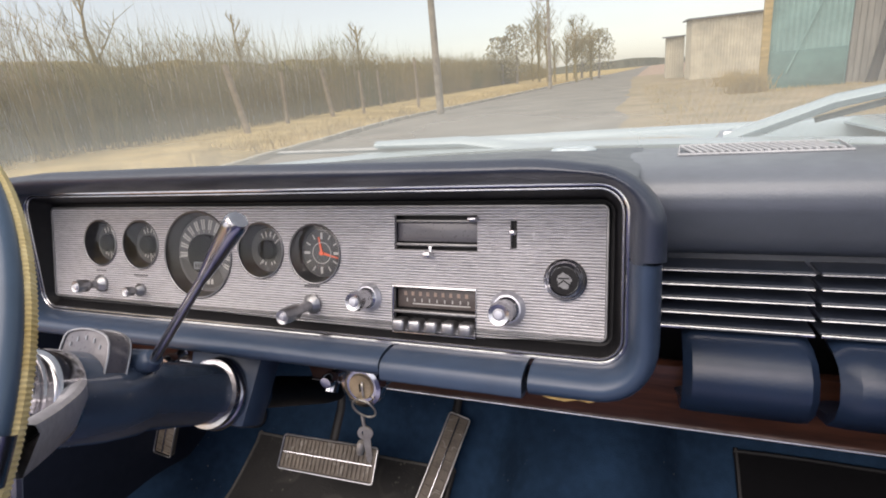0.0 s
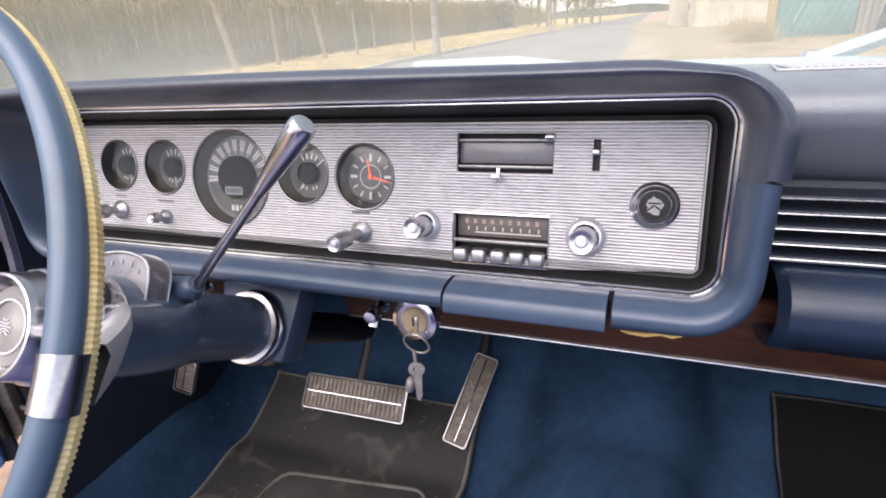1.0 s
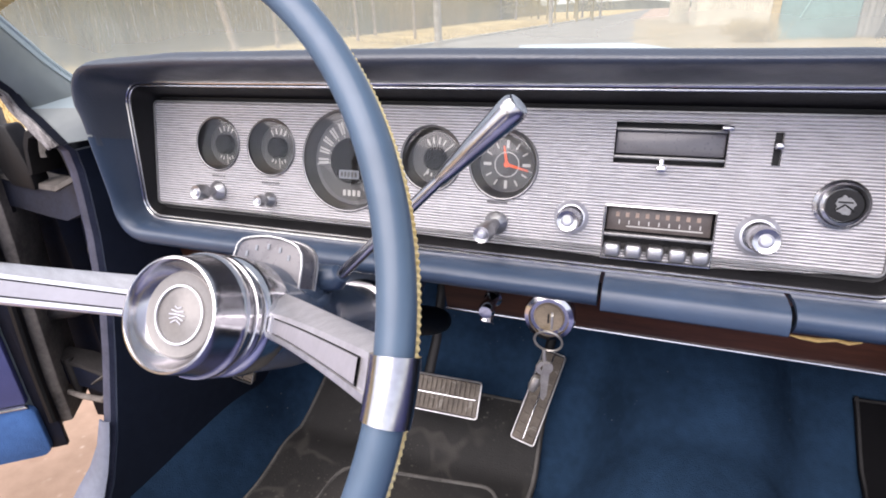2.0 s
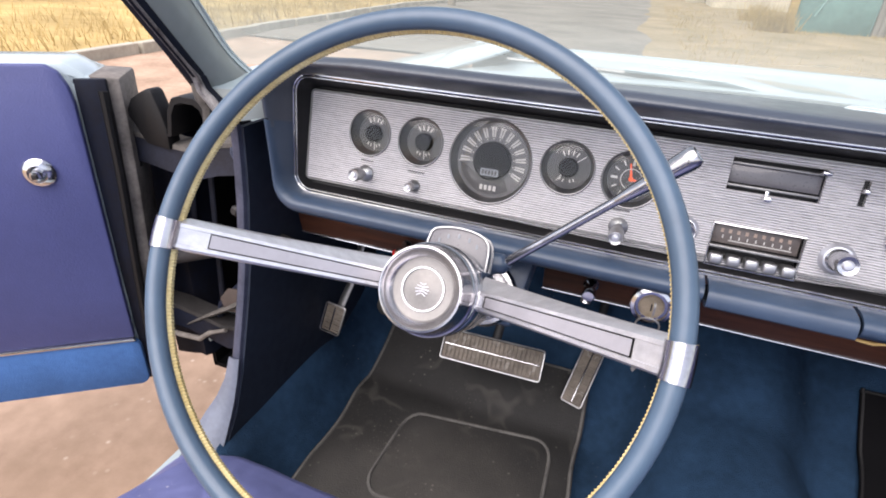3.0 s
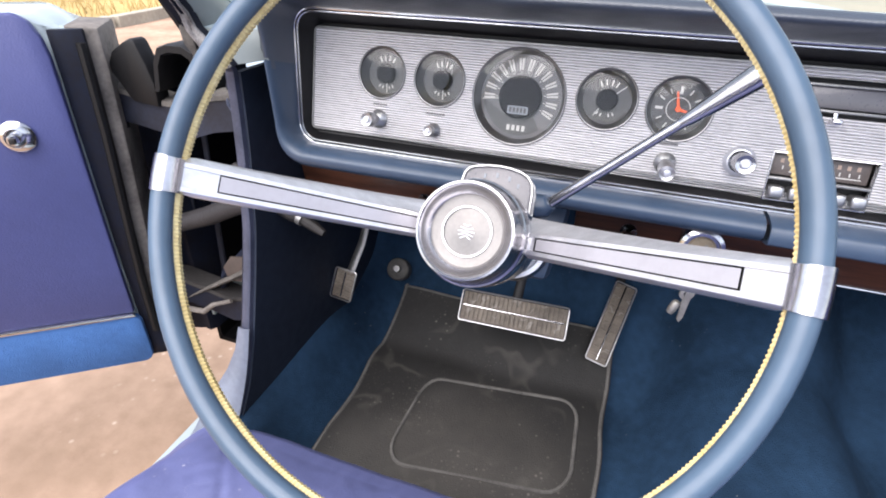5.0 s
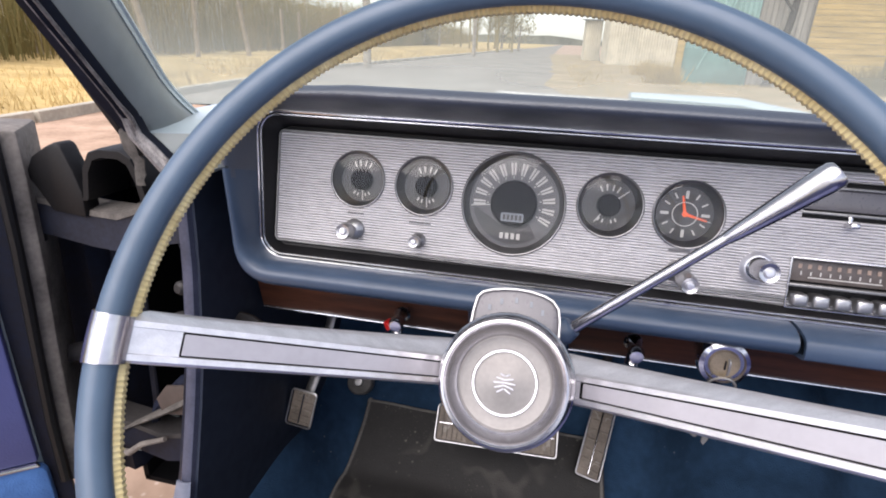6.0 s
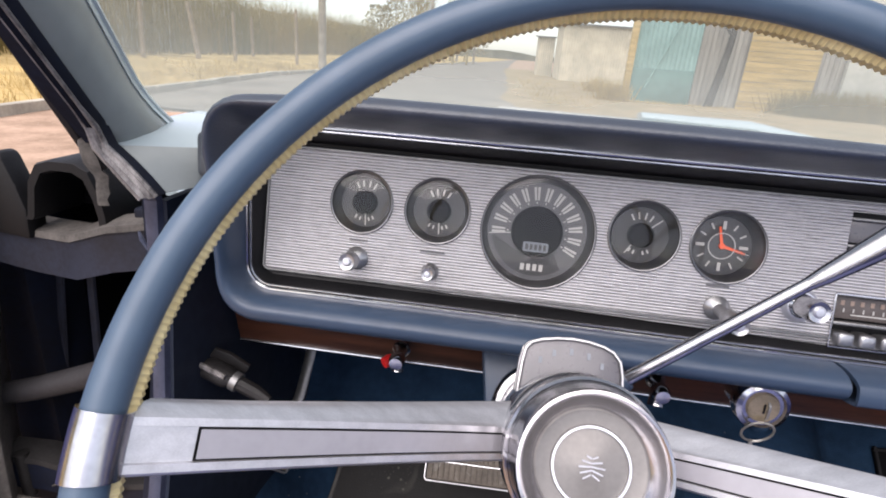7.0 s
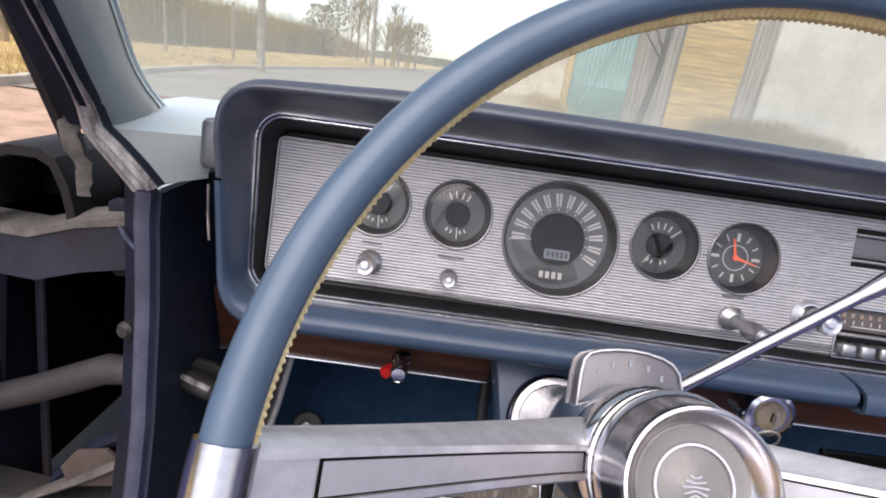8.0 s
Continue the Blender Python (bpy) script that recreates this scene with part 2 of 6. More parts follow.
def add_marks(m, color, scale, width, mask_scale, mask_lo, amount, specks=False):
    """Fine pale scratches (wandering lines) or specks over a material's colour."""
    n, l = m.node_tree.nodes, m.node_tree.links
    b = n["Principled BSDF"]
    tc = n.new("ShaderNodeTexCoord")
    if specks:
        t = n.new("ShaderNodeTexVoronoi")
        t.inputs["Scale"].default_value = scale
        l.new(tc.outputs["Object"], t.inputs["Vector"])
        d = t.outputs["Distance"]
    else:
        t, sub, ab = n.new("ShaderNodeTexNoise"), n.new("ShaderNodeMath"), n.new("ShaderNodeMath")
        t.inputs["Scale"].default_value, t.inputs["Detail"].default_value = scale, 2
        l.new(tc.outputs["Object"], t.inputs["Vector"])
        sub.operation, ab.operation = "SUBTRACT", "ABSOLUTE"
        sub.inputs[1].default_value = 0.5
        l.new(t.outputs[0], sub.inputs[0])
        l.new(sub.outputs[0], ab.inputs[0])
        d = ab.outputs[0]
    r, k, kr, mu, mx = n.new("ShaderNodeMapRange"), n.new("ShaderNodeTexNoise"), n.new("ShaderNodeMapRange"), n.new("ShaderNodeMath"), n.new("ShaderNodeMix")
    r.inputs[1].default_value, r.inputs[2].default_value = width, width * 0.3
    l.new(d, r.inputs[0])
    k.inputs["Scale"].default_value, k.inputs["Detail"].default_value = mask_scale, 3
    l.new(tc.outputs["Object"], k.inputs["Vector"])
    kr.inputs[1].default_value, kr.inputs[2].default_value = mask_lo, mask_lo + 0.12
    kr.inputs[4].default_value = amount
    l.new(k.outputs[0], kr.inputs[0])
    mu.operation = "MULTIPLY"
    l.new(r.outputs[0], mu.inputs[0])
    l.new(kr.outputs[0], mu.inputs[1])
    mx.data_type = "RGBA"
    mx.inputs[7].default_value = (*color, 1)
    l.new(b.inputs["Base Color"].links[0].from_socket, mx.inputs[6])
    l.new(mu.outputs[0], mx.inputs[0])
    l.new(mx.outputs[2], b.inputs["Base Color"])




def add_oval_shade(m, color, centre, size, ragged, lo, hi):
    """The base colour holds inside a ragged oval; a darker colour outside paints in shade."""
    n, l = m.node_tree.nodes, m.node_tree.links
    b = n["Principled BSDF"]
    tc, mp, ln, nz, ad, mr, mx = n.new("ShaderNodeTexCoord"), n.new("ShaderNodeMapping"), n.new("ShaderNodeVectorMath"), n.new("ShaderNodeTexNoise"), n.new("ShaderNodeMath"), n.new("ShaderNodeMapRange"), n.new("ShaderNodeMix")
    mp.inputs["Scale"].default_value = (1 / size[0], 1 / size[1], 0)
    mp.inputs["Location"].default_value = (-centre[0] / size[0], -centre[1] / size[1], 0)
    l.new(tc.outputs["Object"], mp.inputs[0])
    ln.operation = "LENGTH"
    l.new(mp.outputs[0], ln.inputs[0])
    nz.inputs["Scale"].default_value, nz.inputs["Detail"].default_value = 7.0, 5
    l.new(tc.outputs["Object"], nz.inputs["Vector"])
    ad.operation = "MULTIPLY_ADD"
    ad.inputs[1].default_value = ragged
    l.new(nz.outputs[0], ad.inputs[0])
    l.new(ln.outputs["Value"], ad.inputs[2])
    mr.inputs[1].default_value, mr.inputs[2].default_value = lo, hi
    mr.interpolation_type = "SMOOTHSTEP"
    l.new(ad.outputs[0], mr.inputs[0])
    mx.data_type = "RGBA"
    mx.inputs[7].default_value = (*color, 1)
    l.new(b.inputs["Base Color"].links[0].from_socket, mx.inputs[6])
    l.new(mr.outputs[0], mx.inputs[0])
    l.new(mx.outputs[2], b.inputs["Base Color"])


# seat front and edges deepened in colour, as they face less sky
add_oval_shade(SEAT, (0.108, 0.122, 0.262), (-0.44, -0.04), (0.30, 0.25), 0.5, 0.85, 1.55)
# heel area keeps its dust grey; the mat's shaded rest is coloured near black
add_oval_shade(RUBBER, (0.015, 0.0146, 0.014), (0.02, -0.14), (0.26, 0.30), 0.6, 0.95, 1.45)
add_marks(SEAT, (0.52, 0.52, 0.58), 55.0, 0.13, 9.0, 0.55, 0.7, True)
add_marks(SEAT, (0.07, 0.08, 0.19), 10.0, 0.004, 6.0, 0.52, 0.35)
add_marks(SEAT, (0.46, 0.46, 0.56), 30.0, 0.005, 9.0, 0.58, 0.3)
add_marks(CARPET, (0.55, 0.53, 0.48), 80.0, 0.11, 6.0, 0.60, 0.6, True)
add_marks(RUBBER, (0.15, 0.14, 0.12), 60.0, 0.20, 9.0, 0.50, 0.8, True)
add_marks(RUBBER, (0.085, 0.080, 0.070), 7.0, 0.030, 5.0, 0.48, 0.4)
add_marks(RUBBER, (0.12, 0.11, 0.095), 130.0, 0.22, 7.0, 0.46, 0.5, True)
add_marks(DIRT, (0.27, 0.190, 0.135), 3.1, 0.10, 1.1, 0.50, 0.5)
add_marks(DIRT, (0.62, 0.52, 0.43), 26.0, 0.22, 3.0, 0.48, 0.6, True)
add_marks(PADRUB, (0.30, 0.28, 0.25), 22.0, 0.02, 30.0, 0.45, 0.6)


def brushed_plate():
    m = material("ribbed_aluminium", (0.90, 0.885, 0.91), 0.36, 0.42, vary=0.1, vscale=12, stretch=(0.3, 3, 3))
    n, l = m.node_tree.nodes, m.node_tree.links
    b = n["Principled BSDF"]
    tc = n.new("ShaderNodeTexCoord")
    w = n.new("ShaderNodeTexWave")
    w.wave_type, w.bands_direction = "BANDS", "Z"
    w.inputs["Scale"].default_value = 105.0
    l.new(tc.outputs["Object"], w.inputs["Vector"])
    bp = n.new("ShaderNodeBump")
    bp.inputs["Strength"].default_value, bp.inputs["Distance"].default_value = 1.0, 0.0016
    l.new(w.outputs["Fac"], bp.inputs["Height"])
    l.new(bp.outputs[0], b.inputs["Normal"])
    # grooves darkened in the colour: dirt plus stronger rib shading, uneven along them
    mp, st = n.new("ShaderNodeMapping"), n.new("ShaderNodeTexNoise")
    mp.inputs["Scale"].default_value = (70, 60, 300)
    l.new(tc.outputs["Object"], mp.inputs[0])
    l.new(mp.outputs[0], st.inputs["Vector"])
    st.inputs["Scale"].default_value, st.inputs["Detail"].default_value = 1.0, 3
    gr, mu, mx = n.new("ShaderNodeMapRange"), n.new("ShaderNodeMath"), n.new("ShaderNodeMix")
    gr.inputs[1].default_value, gr.inputs[2].default_value = 0.60, 0.10
    gr.inputs[4].default_value = 1.2
    l.new(w.outputs["Fac"], gr.inputs[0])
    mu.operation = "MULTIPLY"
    l.new(gr.outputs[0], mu.inputs[0])
    l.new(st.outputs[0], mu.inputs[1])
    mx.data_type = "RGBA"
    mx.inputs[7].default_value = (0.11, 0.105, 0.112, 1)
    src = b.inputs["Base Color"].links[0].from_socket
    l.new(src, mx.inputs[6])
    l.new(mu.outputs[0], mx.inputs[0])
    l.new(mx.outputs[2], b.inputs["Base Color"])
    return m


PLATE = brushed_plate()


# ---- mesh helpers ----
def thing(name, loc, label, category, group="", kind=""):
    ob = new(name)
    ob.location = loc
    ob.empty_display_size = 0.05
    return tagged(ob, label, category, group, kind)


def part(name, bm, mat, parent=None, label="", smooth=True, angle=35):
    """One mesh object from world coordinates, under a thing or a part."""
    root = parent
    while root is not None and root.parent is not None:
        root = root.parent
    if root is not None:
        bmesh.ops.translate(bm, verts=bm.verts, vec=-root.location)
    bmesh.ops.recalc_face_normals(bm, faces=bm.faces)
    me = bpy.data.meshes.new(name)
    bm.to_mesh(me)
    bm.free()
    me.materials.append(mat)
    if smooth:
        me.polygons.foreach_set("use_smooth", [True] * len(me.polygons))
        me.set_sharp_from_angle(angle=radians(angle))
    ob = new(name, me)
    if parent is not None:
        ob.parent = parent
    if label:
        ob["label"] = label
    return ob


def basis(o, x, y, z):
    return Matrix(((x[0], y[0], z[0], o[0]), (x[1], y[1], z[1], o[1]), (x[2], y[2], z[2], o[2]), (0, 0, 0, 1)))


def axis_frame(o, d, up=(0, 0, 1)):
    """A frame at o whose z runs along d."""
    z = Vector(d).normalized()
    x = Vector(up).cross(z)
    if x.length < 1e-4:
        x = Vector((1, 0, 0))
    x.normalize()
    return basis(o, x, z.cross(x), z)


def add_box(bm, size, m, bevel=0.0, seg=2):
    r = bmesh.ops.create_cube(bm, size=1.0)
    vs = r["verts"]
    bmesh.ops.scale(bm, vec=size, verts=vs)
    if bevel:
        es = list({e for v in vs for e in v.link_edges})
        out = bmesh.ops.bevel(bm, geom=es, offset=bevel, segments=seg, affect="EDGES", profile=0.5)
        vs = list({v for f in out["faces"] for v in f.verts} | {v for v in vs if v.is_valid})
    bmesh.ops.transform(bm, matrix=m, verts=vs)
    return bm


def box(size, m, bevel=0.0, seg=2):
    return add_box(bmesh.new(), size, m if isinstance(m, Matrix) else Matrix.Translation(m), bevel, seg)


def add_lathe(bm, prof, m, seg=32, closed=False):
    """prof: rows of (radius, height); a radius of 0 closes an end."""
    rings = []
    for r, h in prof:
        if r < 1e-6:
            rings.append([bm.verts.new(m @ Vector((0, 0, h)))])
        else:
            rings.append([bm.verts.new(m @ Vector((r * math.cos(2 * math.pi * k / seg), r * math.sin(2 * math.pi * k / seg), h))) for k in range(seg)])
    if closed:
        rings.append(rings[0])
    for a, b in zip(rings, rings[1:]):
        for k in range(seg):
            j = (k + 1) % seg
            if len(a) == 1 and len(b) == 1:
                continue
            if len(a) == 1:
                bm.faces.new((a[0], b[k], b[j]))
            elif len(b) == 1:
                bm.faces.new((a[k], a[j], b[0]))
            else:
                bm.faces.new((a[k], a[j], b[j], b[k]))
    return bm


def lathe(prof, m, seg=32, closed=False):
    return add_lathe(bmesh.new(), prof, m if isinstance(m, Matrix) else Matrix.Translation(m), seg, closed)


def add_tube(bm, pts, radii, seg=10, flat=(1, 1)):
    pts = [Vector(p) for p in pts]
    if not hasattr(radii, "__len__"):
        radii = [radii] * len(pts)
    rings = []
    up = None
    for i, p in enumerate(pts):
        d = (pts[min(i + 1, len(pts) - 1)] - pts[max(i - 1, 0)]).normalized()
        if up is None:
            up = Vector((0, 0, 1)) if abs(d.z) < 0.9 else Vector((0, 1, 0))
        x = up.cross(d).normalized()
        y = d.cross(x)
        up = y
        rings.append([bm.verts.new(p + radii[i] * (flat[0] * math.cos(2 * math.pi * k / seg) * x + flat[1] * math.sin(2 * math.pi * k / seg) * y)) for k in range(seg)])
    for a, b in zip(rings, rings[1:]):
        for k in range(seg):
            j = (k + 1) % seg
            bm.faces.new((a[k], a[j], b[j], b[k]))
    bm.faces.new(rings[0][::-1])
    bm.faces.new(rings[-1])
    return bm


def tube(pts, radii, seg=10, flat=(1, 1)):
    return add_tube(bmesh.new(), pts, radii, seg, flat)


def add_sheet(bm, rows, close_u=False, close_v=False):
    """A surface through rows of points."""
    vs = [[bm.verts.new(p) for p in row] for row in rows]
    nr, nc = len(vs), len(vs[0])
    for i in range(nr if close_v else nr - 1):
        for j in range(nc if close_u else nc - 1):
            a, b, c, d = vs[i][j], vs[i][(j + 1) % nc], vs[(i + 1) % nr][(j + 1) % nc], vs[(i + 1) % nr][j]
            bm.faces.new((a, b, c, d))
    return vs


def sheet(rows, close_u=False, close_v=False, thick=0.0):
    bm = bmesh.new()
    add_sheet(bm, rows, close_u, close_v)
    if thick:
        bmesh.ops.recalc_face_normals(bm, faces=bm.faces)
        bmesh.ops.solidify(bm, geom=bm.faces[:], thickness=thick)
    return bm


def prism(outline, m, depth, bevel=0.0):
    """An outline of (x, y), extruded from 0 to depth along z of m."""
    bm = bmesh.new()
    vs = [bm.verts.new((x, y, 0)) for x, y in outline]
    f = bm.faces.new(vs)
    out = bmesh.ops.extrude_face_region(bm, geom=[f])
    bmesh.ops.translate(bm, vec=(0, 0, depth), verts=[v for v in out["geom"] if isinstance(v, bmesh.types.BMVert)])
    if bevel:
        bmesh.ops.bevel(bm, geom=bm.edges[:], offset=bevel, segments=2, affect="EDGES", profile=0.5)
    bmesh.ops.transform(bm, matrix=m, verts=bm.verts)
    return bm


def round_rect(x0, x1, y0, y1, r, n=6):
    out = []
    for cx, cy, a in ((x1 - r, y1 - r, 0), (x0 + r, y1 - r, 90), (x0 + r, y0 + r, 180), (x1 - r, y0 + r, 270)):
        for k in range(n + 1):
            t = radians(a + 90 * k / n)
            out.append((cx + r * math.cos(t), cy + r * math.sin(t)))
    return out


def circle(cx, cy, r, n=32):
    return [(cx + r * math.cos(2 * math.pi * k / n), cy + r * math.sin(2 * math.pi * k / n)) for k in range(n)]


def smooth_step(a, b, x):
    t = min(max((x - a) / (b - a), 0), 1)
    return t * t * (3 - 2 * t)


# ---- ground and surroundings ----
def ground_sheet():
    bm = bmesh.new()
    xs = [-400, -120, -60, -30, -20, -14, -10, -7, -5, -4, -3, -2.4, -2, -1.6, -1.2, -0.8, 0, 1, 2, 4, 8, 16, 40, 120, 400]
    ys = [-60, -20, -8, -4, -2, -1, -0.5, 0, 0.4, 0.8, 1.2, 1.6, 2, 3, 4, 6, 8, 12, 18, 30, 60, 120, 300, 900]
    add_sheet(bm, [[(x, y, 0.02 * noise.noise((x * 0.9, y * 0.9, 0)) - 0.012) for x in xs] for y in ys])
    tagged(part("ground", bm, DIRT), "tan sandy bare dirt ground beside the car", "ground", kind="structure")


ground_sheet()


def kerb_x(y):
    """The kerb line: away from the car at first, then along the road."""
    return -5.95 - 0.145 * y if y < 18 else -8.56 + 0.02 * (y - 18)


def road_sheet():
    rows = []
    y = 8.2
    while y < 700:
        wob = 0.5 * noise.noise((0, y * 0.2, 3))
        rows.append([(kerb_x(y) + 0.15, y, 0.012), (kerb_x(y) * 0.5, y, 0.03), (0.2 + wob - 0.03 * min(y, 60), y, 0.012)])
        y *= 1.12
    tagged(part("road", sheet(rows), ASPHALT), "worn grey asphalt road running past the car", "road", kind="structure")
    bm = bmesh.new()
    for k in range(60):
        y = 2 + k * 1.5
        add_box(bm, (0.14, 1.47, 0.16), pose(kerb_x(y) + 0.04 * math.sin(k * 2.1), y, 0.05, 0, 0, 8.2 if y < 18 else -1.2), 0.01, 1)
    tagged(part("kerb", bm, KERB), "low pale kerb stones along the far road edge", "kerb", kind="structure")


road_sheet()


def twigs(bm, n, area, h, r, lean, rng):
    for _ in range(n):
        x, y = area(rng)
        hh = h(x, y, rng)
        p = Vector((x, y, -0.05))
        d = Vector((rng.uniform(-lean, lean), rng.uniform(-lean, lean), 1))
        mid = p + d * hh * 0.5 + Vector((rng.uniform(-0.1, 0.1), rng.uniform(-0.1, 0.1), 0)) * hh * 0.3
        top = p + d * hh + Vector((rng.uniform(-0.2, 0.2), rng.uniform(-0.2, 0.2), 0)) * hh * 0.3
        rr = r * rng.uniform(0.6, 1.4)
        a = [bm.verts.new(p + rr * Vector((math.cos(t), math.sin(t), 0))) for t in (0, 2.1, 4.2)]
        b = [bm.verts.new(mid + 0.7 * rr * Vector((math.cos(t), math.sin(t), 0))) for t in (0, 2.1, 4.2)]
        c = bm.verts.new(top)
        for k in range(3):
            j = (k + 1) % 3
            bm.faces.new((a[k], a[j], b[j], b[k]))
            bm.faces.new((b[k], b[j], c))


def fine(bm, n, area, rng):
    """Short side twigs filling the thicket, each a thin three-sided spike."""
    for _ in range(n):
        x, y = area(rng)
        z = 0.2 + 2.9 * rng.random() ** 0.8 + 0.8 * noise.noise((x * 0.25, y * 0.25, 0))
        p = Vector((x, y, z))
        d = Vector((rng.gauss(0, 0.6), rng.gauss(0, 0.6), rng.uniform(0.15, 1.0))).normalized() * rng.uniform(0.3, 0.9)
        rr = rng.uniform(0.006, 0.013)
        a = [bm.verts.new(p + rr * Vector((math.cos(t), math.sin(t), 0.4 * math.sin(t)))) for t in (0, 2.1, 4.2)]
        c = bm.verts.new(p + d)
        for k in range(3):
            bm.faces.new((a[k], a[(k + 1) % 3], c))


def thicket():
    rng = random.Random(4)
    bm = bmesh.new()

    def area(q):
        y = q.uniform(-2, 75) if q.random() < 0.8 else q.uniform(55, 120)
        return -12.5 - 0.06 * y - abs(q.gauss(0, 4.5)), y

    twigs(bm, 11000, area, lambda x, y, q: q.uniform(1.5, 3.3) + 0.9 * noise.noise((x * 0.25, y * 0.25, 0)) + (q.random() < 0.10) * 1.5, 0.016, 0.20, rng)
    fine(bm, 60000, area, rng)
    tagged(part("thicket", bm, TWIG, smooth=False), "dense leafless brown thicket of upright twigs", "bushes", kind="stuff")
    bm = bmesh.new()
    rows = []
    for k in range(60):
        y = -10 + k * 2.4
        rows.append([(-15.5 - 0.06 * y - 1.2 * j + 0.7 * noise.noise((j, y * 0.4, 5)), y, z + (0.8 * noise.noise((y * 0.35, j, 1)) if z > 0 else 0)) for j, z in ((0, 0), (0.3, 1.6), (1.0, 2.7), (2.2, 3.2), (4.5, 2.7), (6, 0))])
    tagged(part("undergrowth", sheet(rows), TWIG), "dark brown mass of bramble inside the thicket", "bushes", kind="stuff")
    bm = bmesh.new()

    def grove(q):
        y = q.choice((q.gauss(7.5, 1.6), q.gauss(9.0, 2.2), q.gauss(21.0, 1.5), q.gauss(29.0, 2.5), q.uniform(4, 60)))
        return -14.0 - 0.06 * y - abs(q.gauss(0, 1.8)), y

    twigs(bm, 420, grove, lambda x, y, q: q.uniform(3.6, 5.2) + 0.9 * noise.noise((x * 0.3, y * 0.3, 8)), 0.022, 0.05, rng)
    tagged(part("birch_saplings", bm, BIRCH, smooth=False), "thin pale upright birch saplings in the thicket", "saplings", kind="stuff")
    bm = bmesh.new()

    def verge(q):
        y = q.uniform(1, 60) if q.random() < 0.75 else q.uniform(1, 22)
        return kerb_x(y) - 0.25 - abs(q.gauss(0, 2.6)), y

    twigs(bm, 15000, verge, lambda x, y, q: q.uniform(0.12, 0.5), 0.012, 0.5, rng)
    tagged(part("dry_grass", bm, DRYGRASS, smooth=False), "yellow dry grass along the road verge", "grass", kind="stuff")
    rows = [[(kerb_x(y) - 0.08 - d, y, 0.03 + z + 0.05 * noise.noise((d, y, 2))) for d, z in ((0, 0), (0.6, 0.10), (2, 0.18), (4.5, 0.25), (9, 0.3), (30, 0.3))] for y in [k * 2.0 - 10 for k in range(120)]]
    tagged(part("verge", sheet(rows), DRYGRASS), "low bank of flattened straw-coloured grass", "verge", kind="structure")


thicket()


def bare_tree(x, y, h, r, seed, name="bare_tree", label="leafless grey tree at the edge of the thicket", lean=(0, 0), limbs=9, bark=BARK):
    rng = random.Random(seed)
    root = thing(name, (x, y, 0), label, "tree")
    top = Vector((x + lean[0], y + lean[1], h))
    pts = [Vector((x, y, -0.1)).lerp(top, k / 6) + Vector((rng.uniform(-1, 1), rng.uniform(-1, 1), 0)) * 0.015 * h * (k > 0) for k in range(7)]
    part("trunk", tube(pts, [r * (1.15 - 0.9 * k / 6) for k in range(7)], 8), bark, root)
    if limbs:
        bm = bmesh.new()
        for k in range(limbs):
            f = rng.uniform(0.35, 0.98)
            p = Vector((x, y, 0)).lerp(top, f)
            a = rng.uniform(0, 6.3)
            ln = h * rng.uniform(0.18, 0.34) * (1.25 - f)
            q = p + Vector((math.cos(a), math.sin(a), 1.3)) * ln
            add_tube(bm, [p, p.lerp(q, 0.5) + Vector((0, 0, -0.05 * ln)), q], [r * 0.35, r * 0.22, r * 0.08], 5)
            for _ in range(9):
                s = p.lerp(q, rng.uniform(0.3, 1))
                e = s + Vector((rng.uniform(-1, 1), rng.uniform(-1, 1), rng.uniform(0.2, 1.4))) * ln * 0.5
                add_tube(bm, [s, e], [r * 0.12, r * 0.04], 3)
        part("limbs", bm, bark, root, "bare branches")
    return root


def timber_post(x, y, h, r, label, dx=0.0, name="timber_post"):
    root = thing(name, (x, y, 0), label, "post")
    part("shaft", tube([(x, y, -0.1), (x + dx * 0.5, y, h * 0.5), (x + dx, y, h)], [r * 0.8, r * 0.72, r * 0.65], 8), POSTWOOD, root)
    return root


for k, (x, y, h, r, dx) in enumerate([(-11.5, 13.8, 2.3, 0.14, -0.45), (-12.3, 20.0, 2.2, 0.12, -0.3), (-13.4, 26.5, 2.1, 0.10, 0.0), (-10.0, 23.7, 2.4, 0.10, 0.0), (-11.3, 20.8, 2.0, 0.09, 0.0), (-11.6, 31, 2.0, 0.10, 0.0), (-12.6, 17.2, 2.1, 0.10, 0.1)]):
    tagged(timber_post(x, y, h, r, "weathered grey timber fence post in dry grass", dx), group="fence posts")


def utility_pole(x, y, h, r):
    root = thing("utility_pole", (x, y, 0), "tall grey wooden utility pole beside the road", "pole", "utility poles")
    part("shaft", tube([(x, y, -0.2), (x, y, h)], [r * 1.2, r * 0.8], 10), BARK, root)
    part("crossarm", box((1.2, 0.09, 0.1), (x, y - r, h - 0.5), 0.01), BARK, root)
    for s in (-0.5, 0.5):
        part("insulator", lathe([(0, 0), (0.035, 0), (0.045, 0.05), (0.02, 0.12), (0, 0.12)], (x + s, y - r, h - 0.45), 10), WALLW, root)


utility_pole(-7.65, 20.4, 8.0, 0.13)
utility_pole(-6.9, 41.0, 6.6, 0.12)
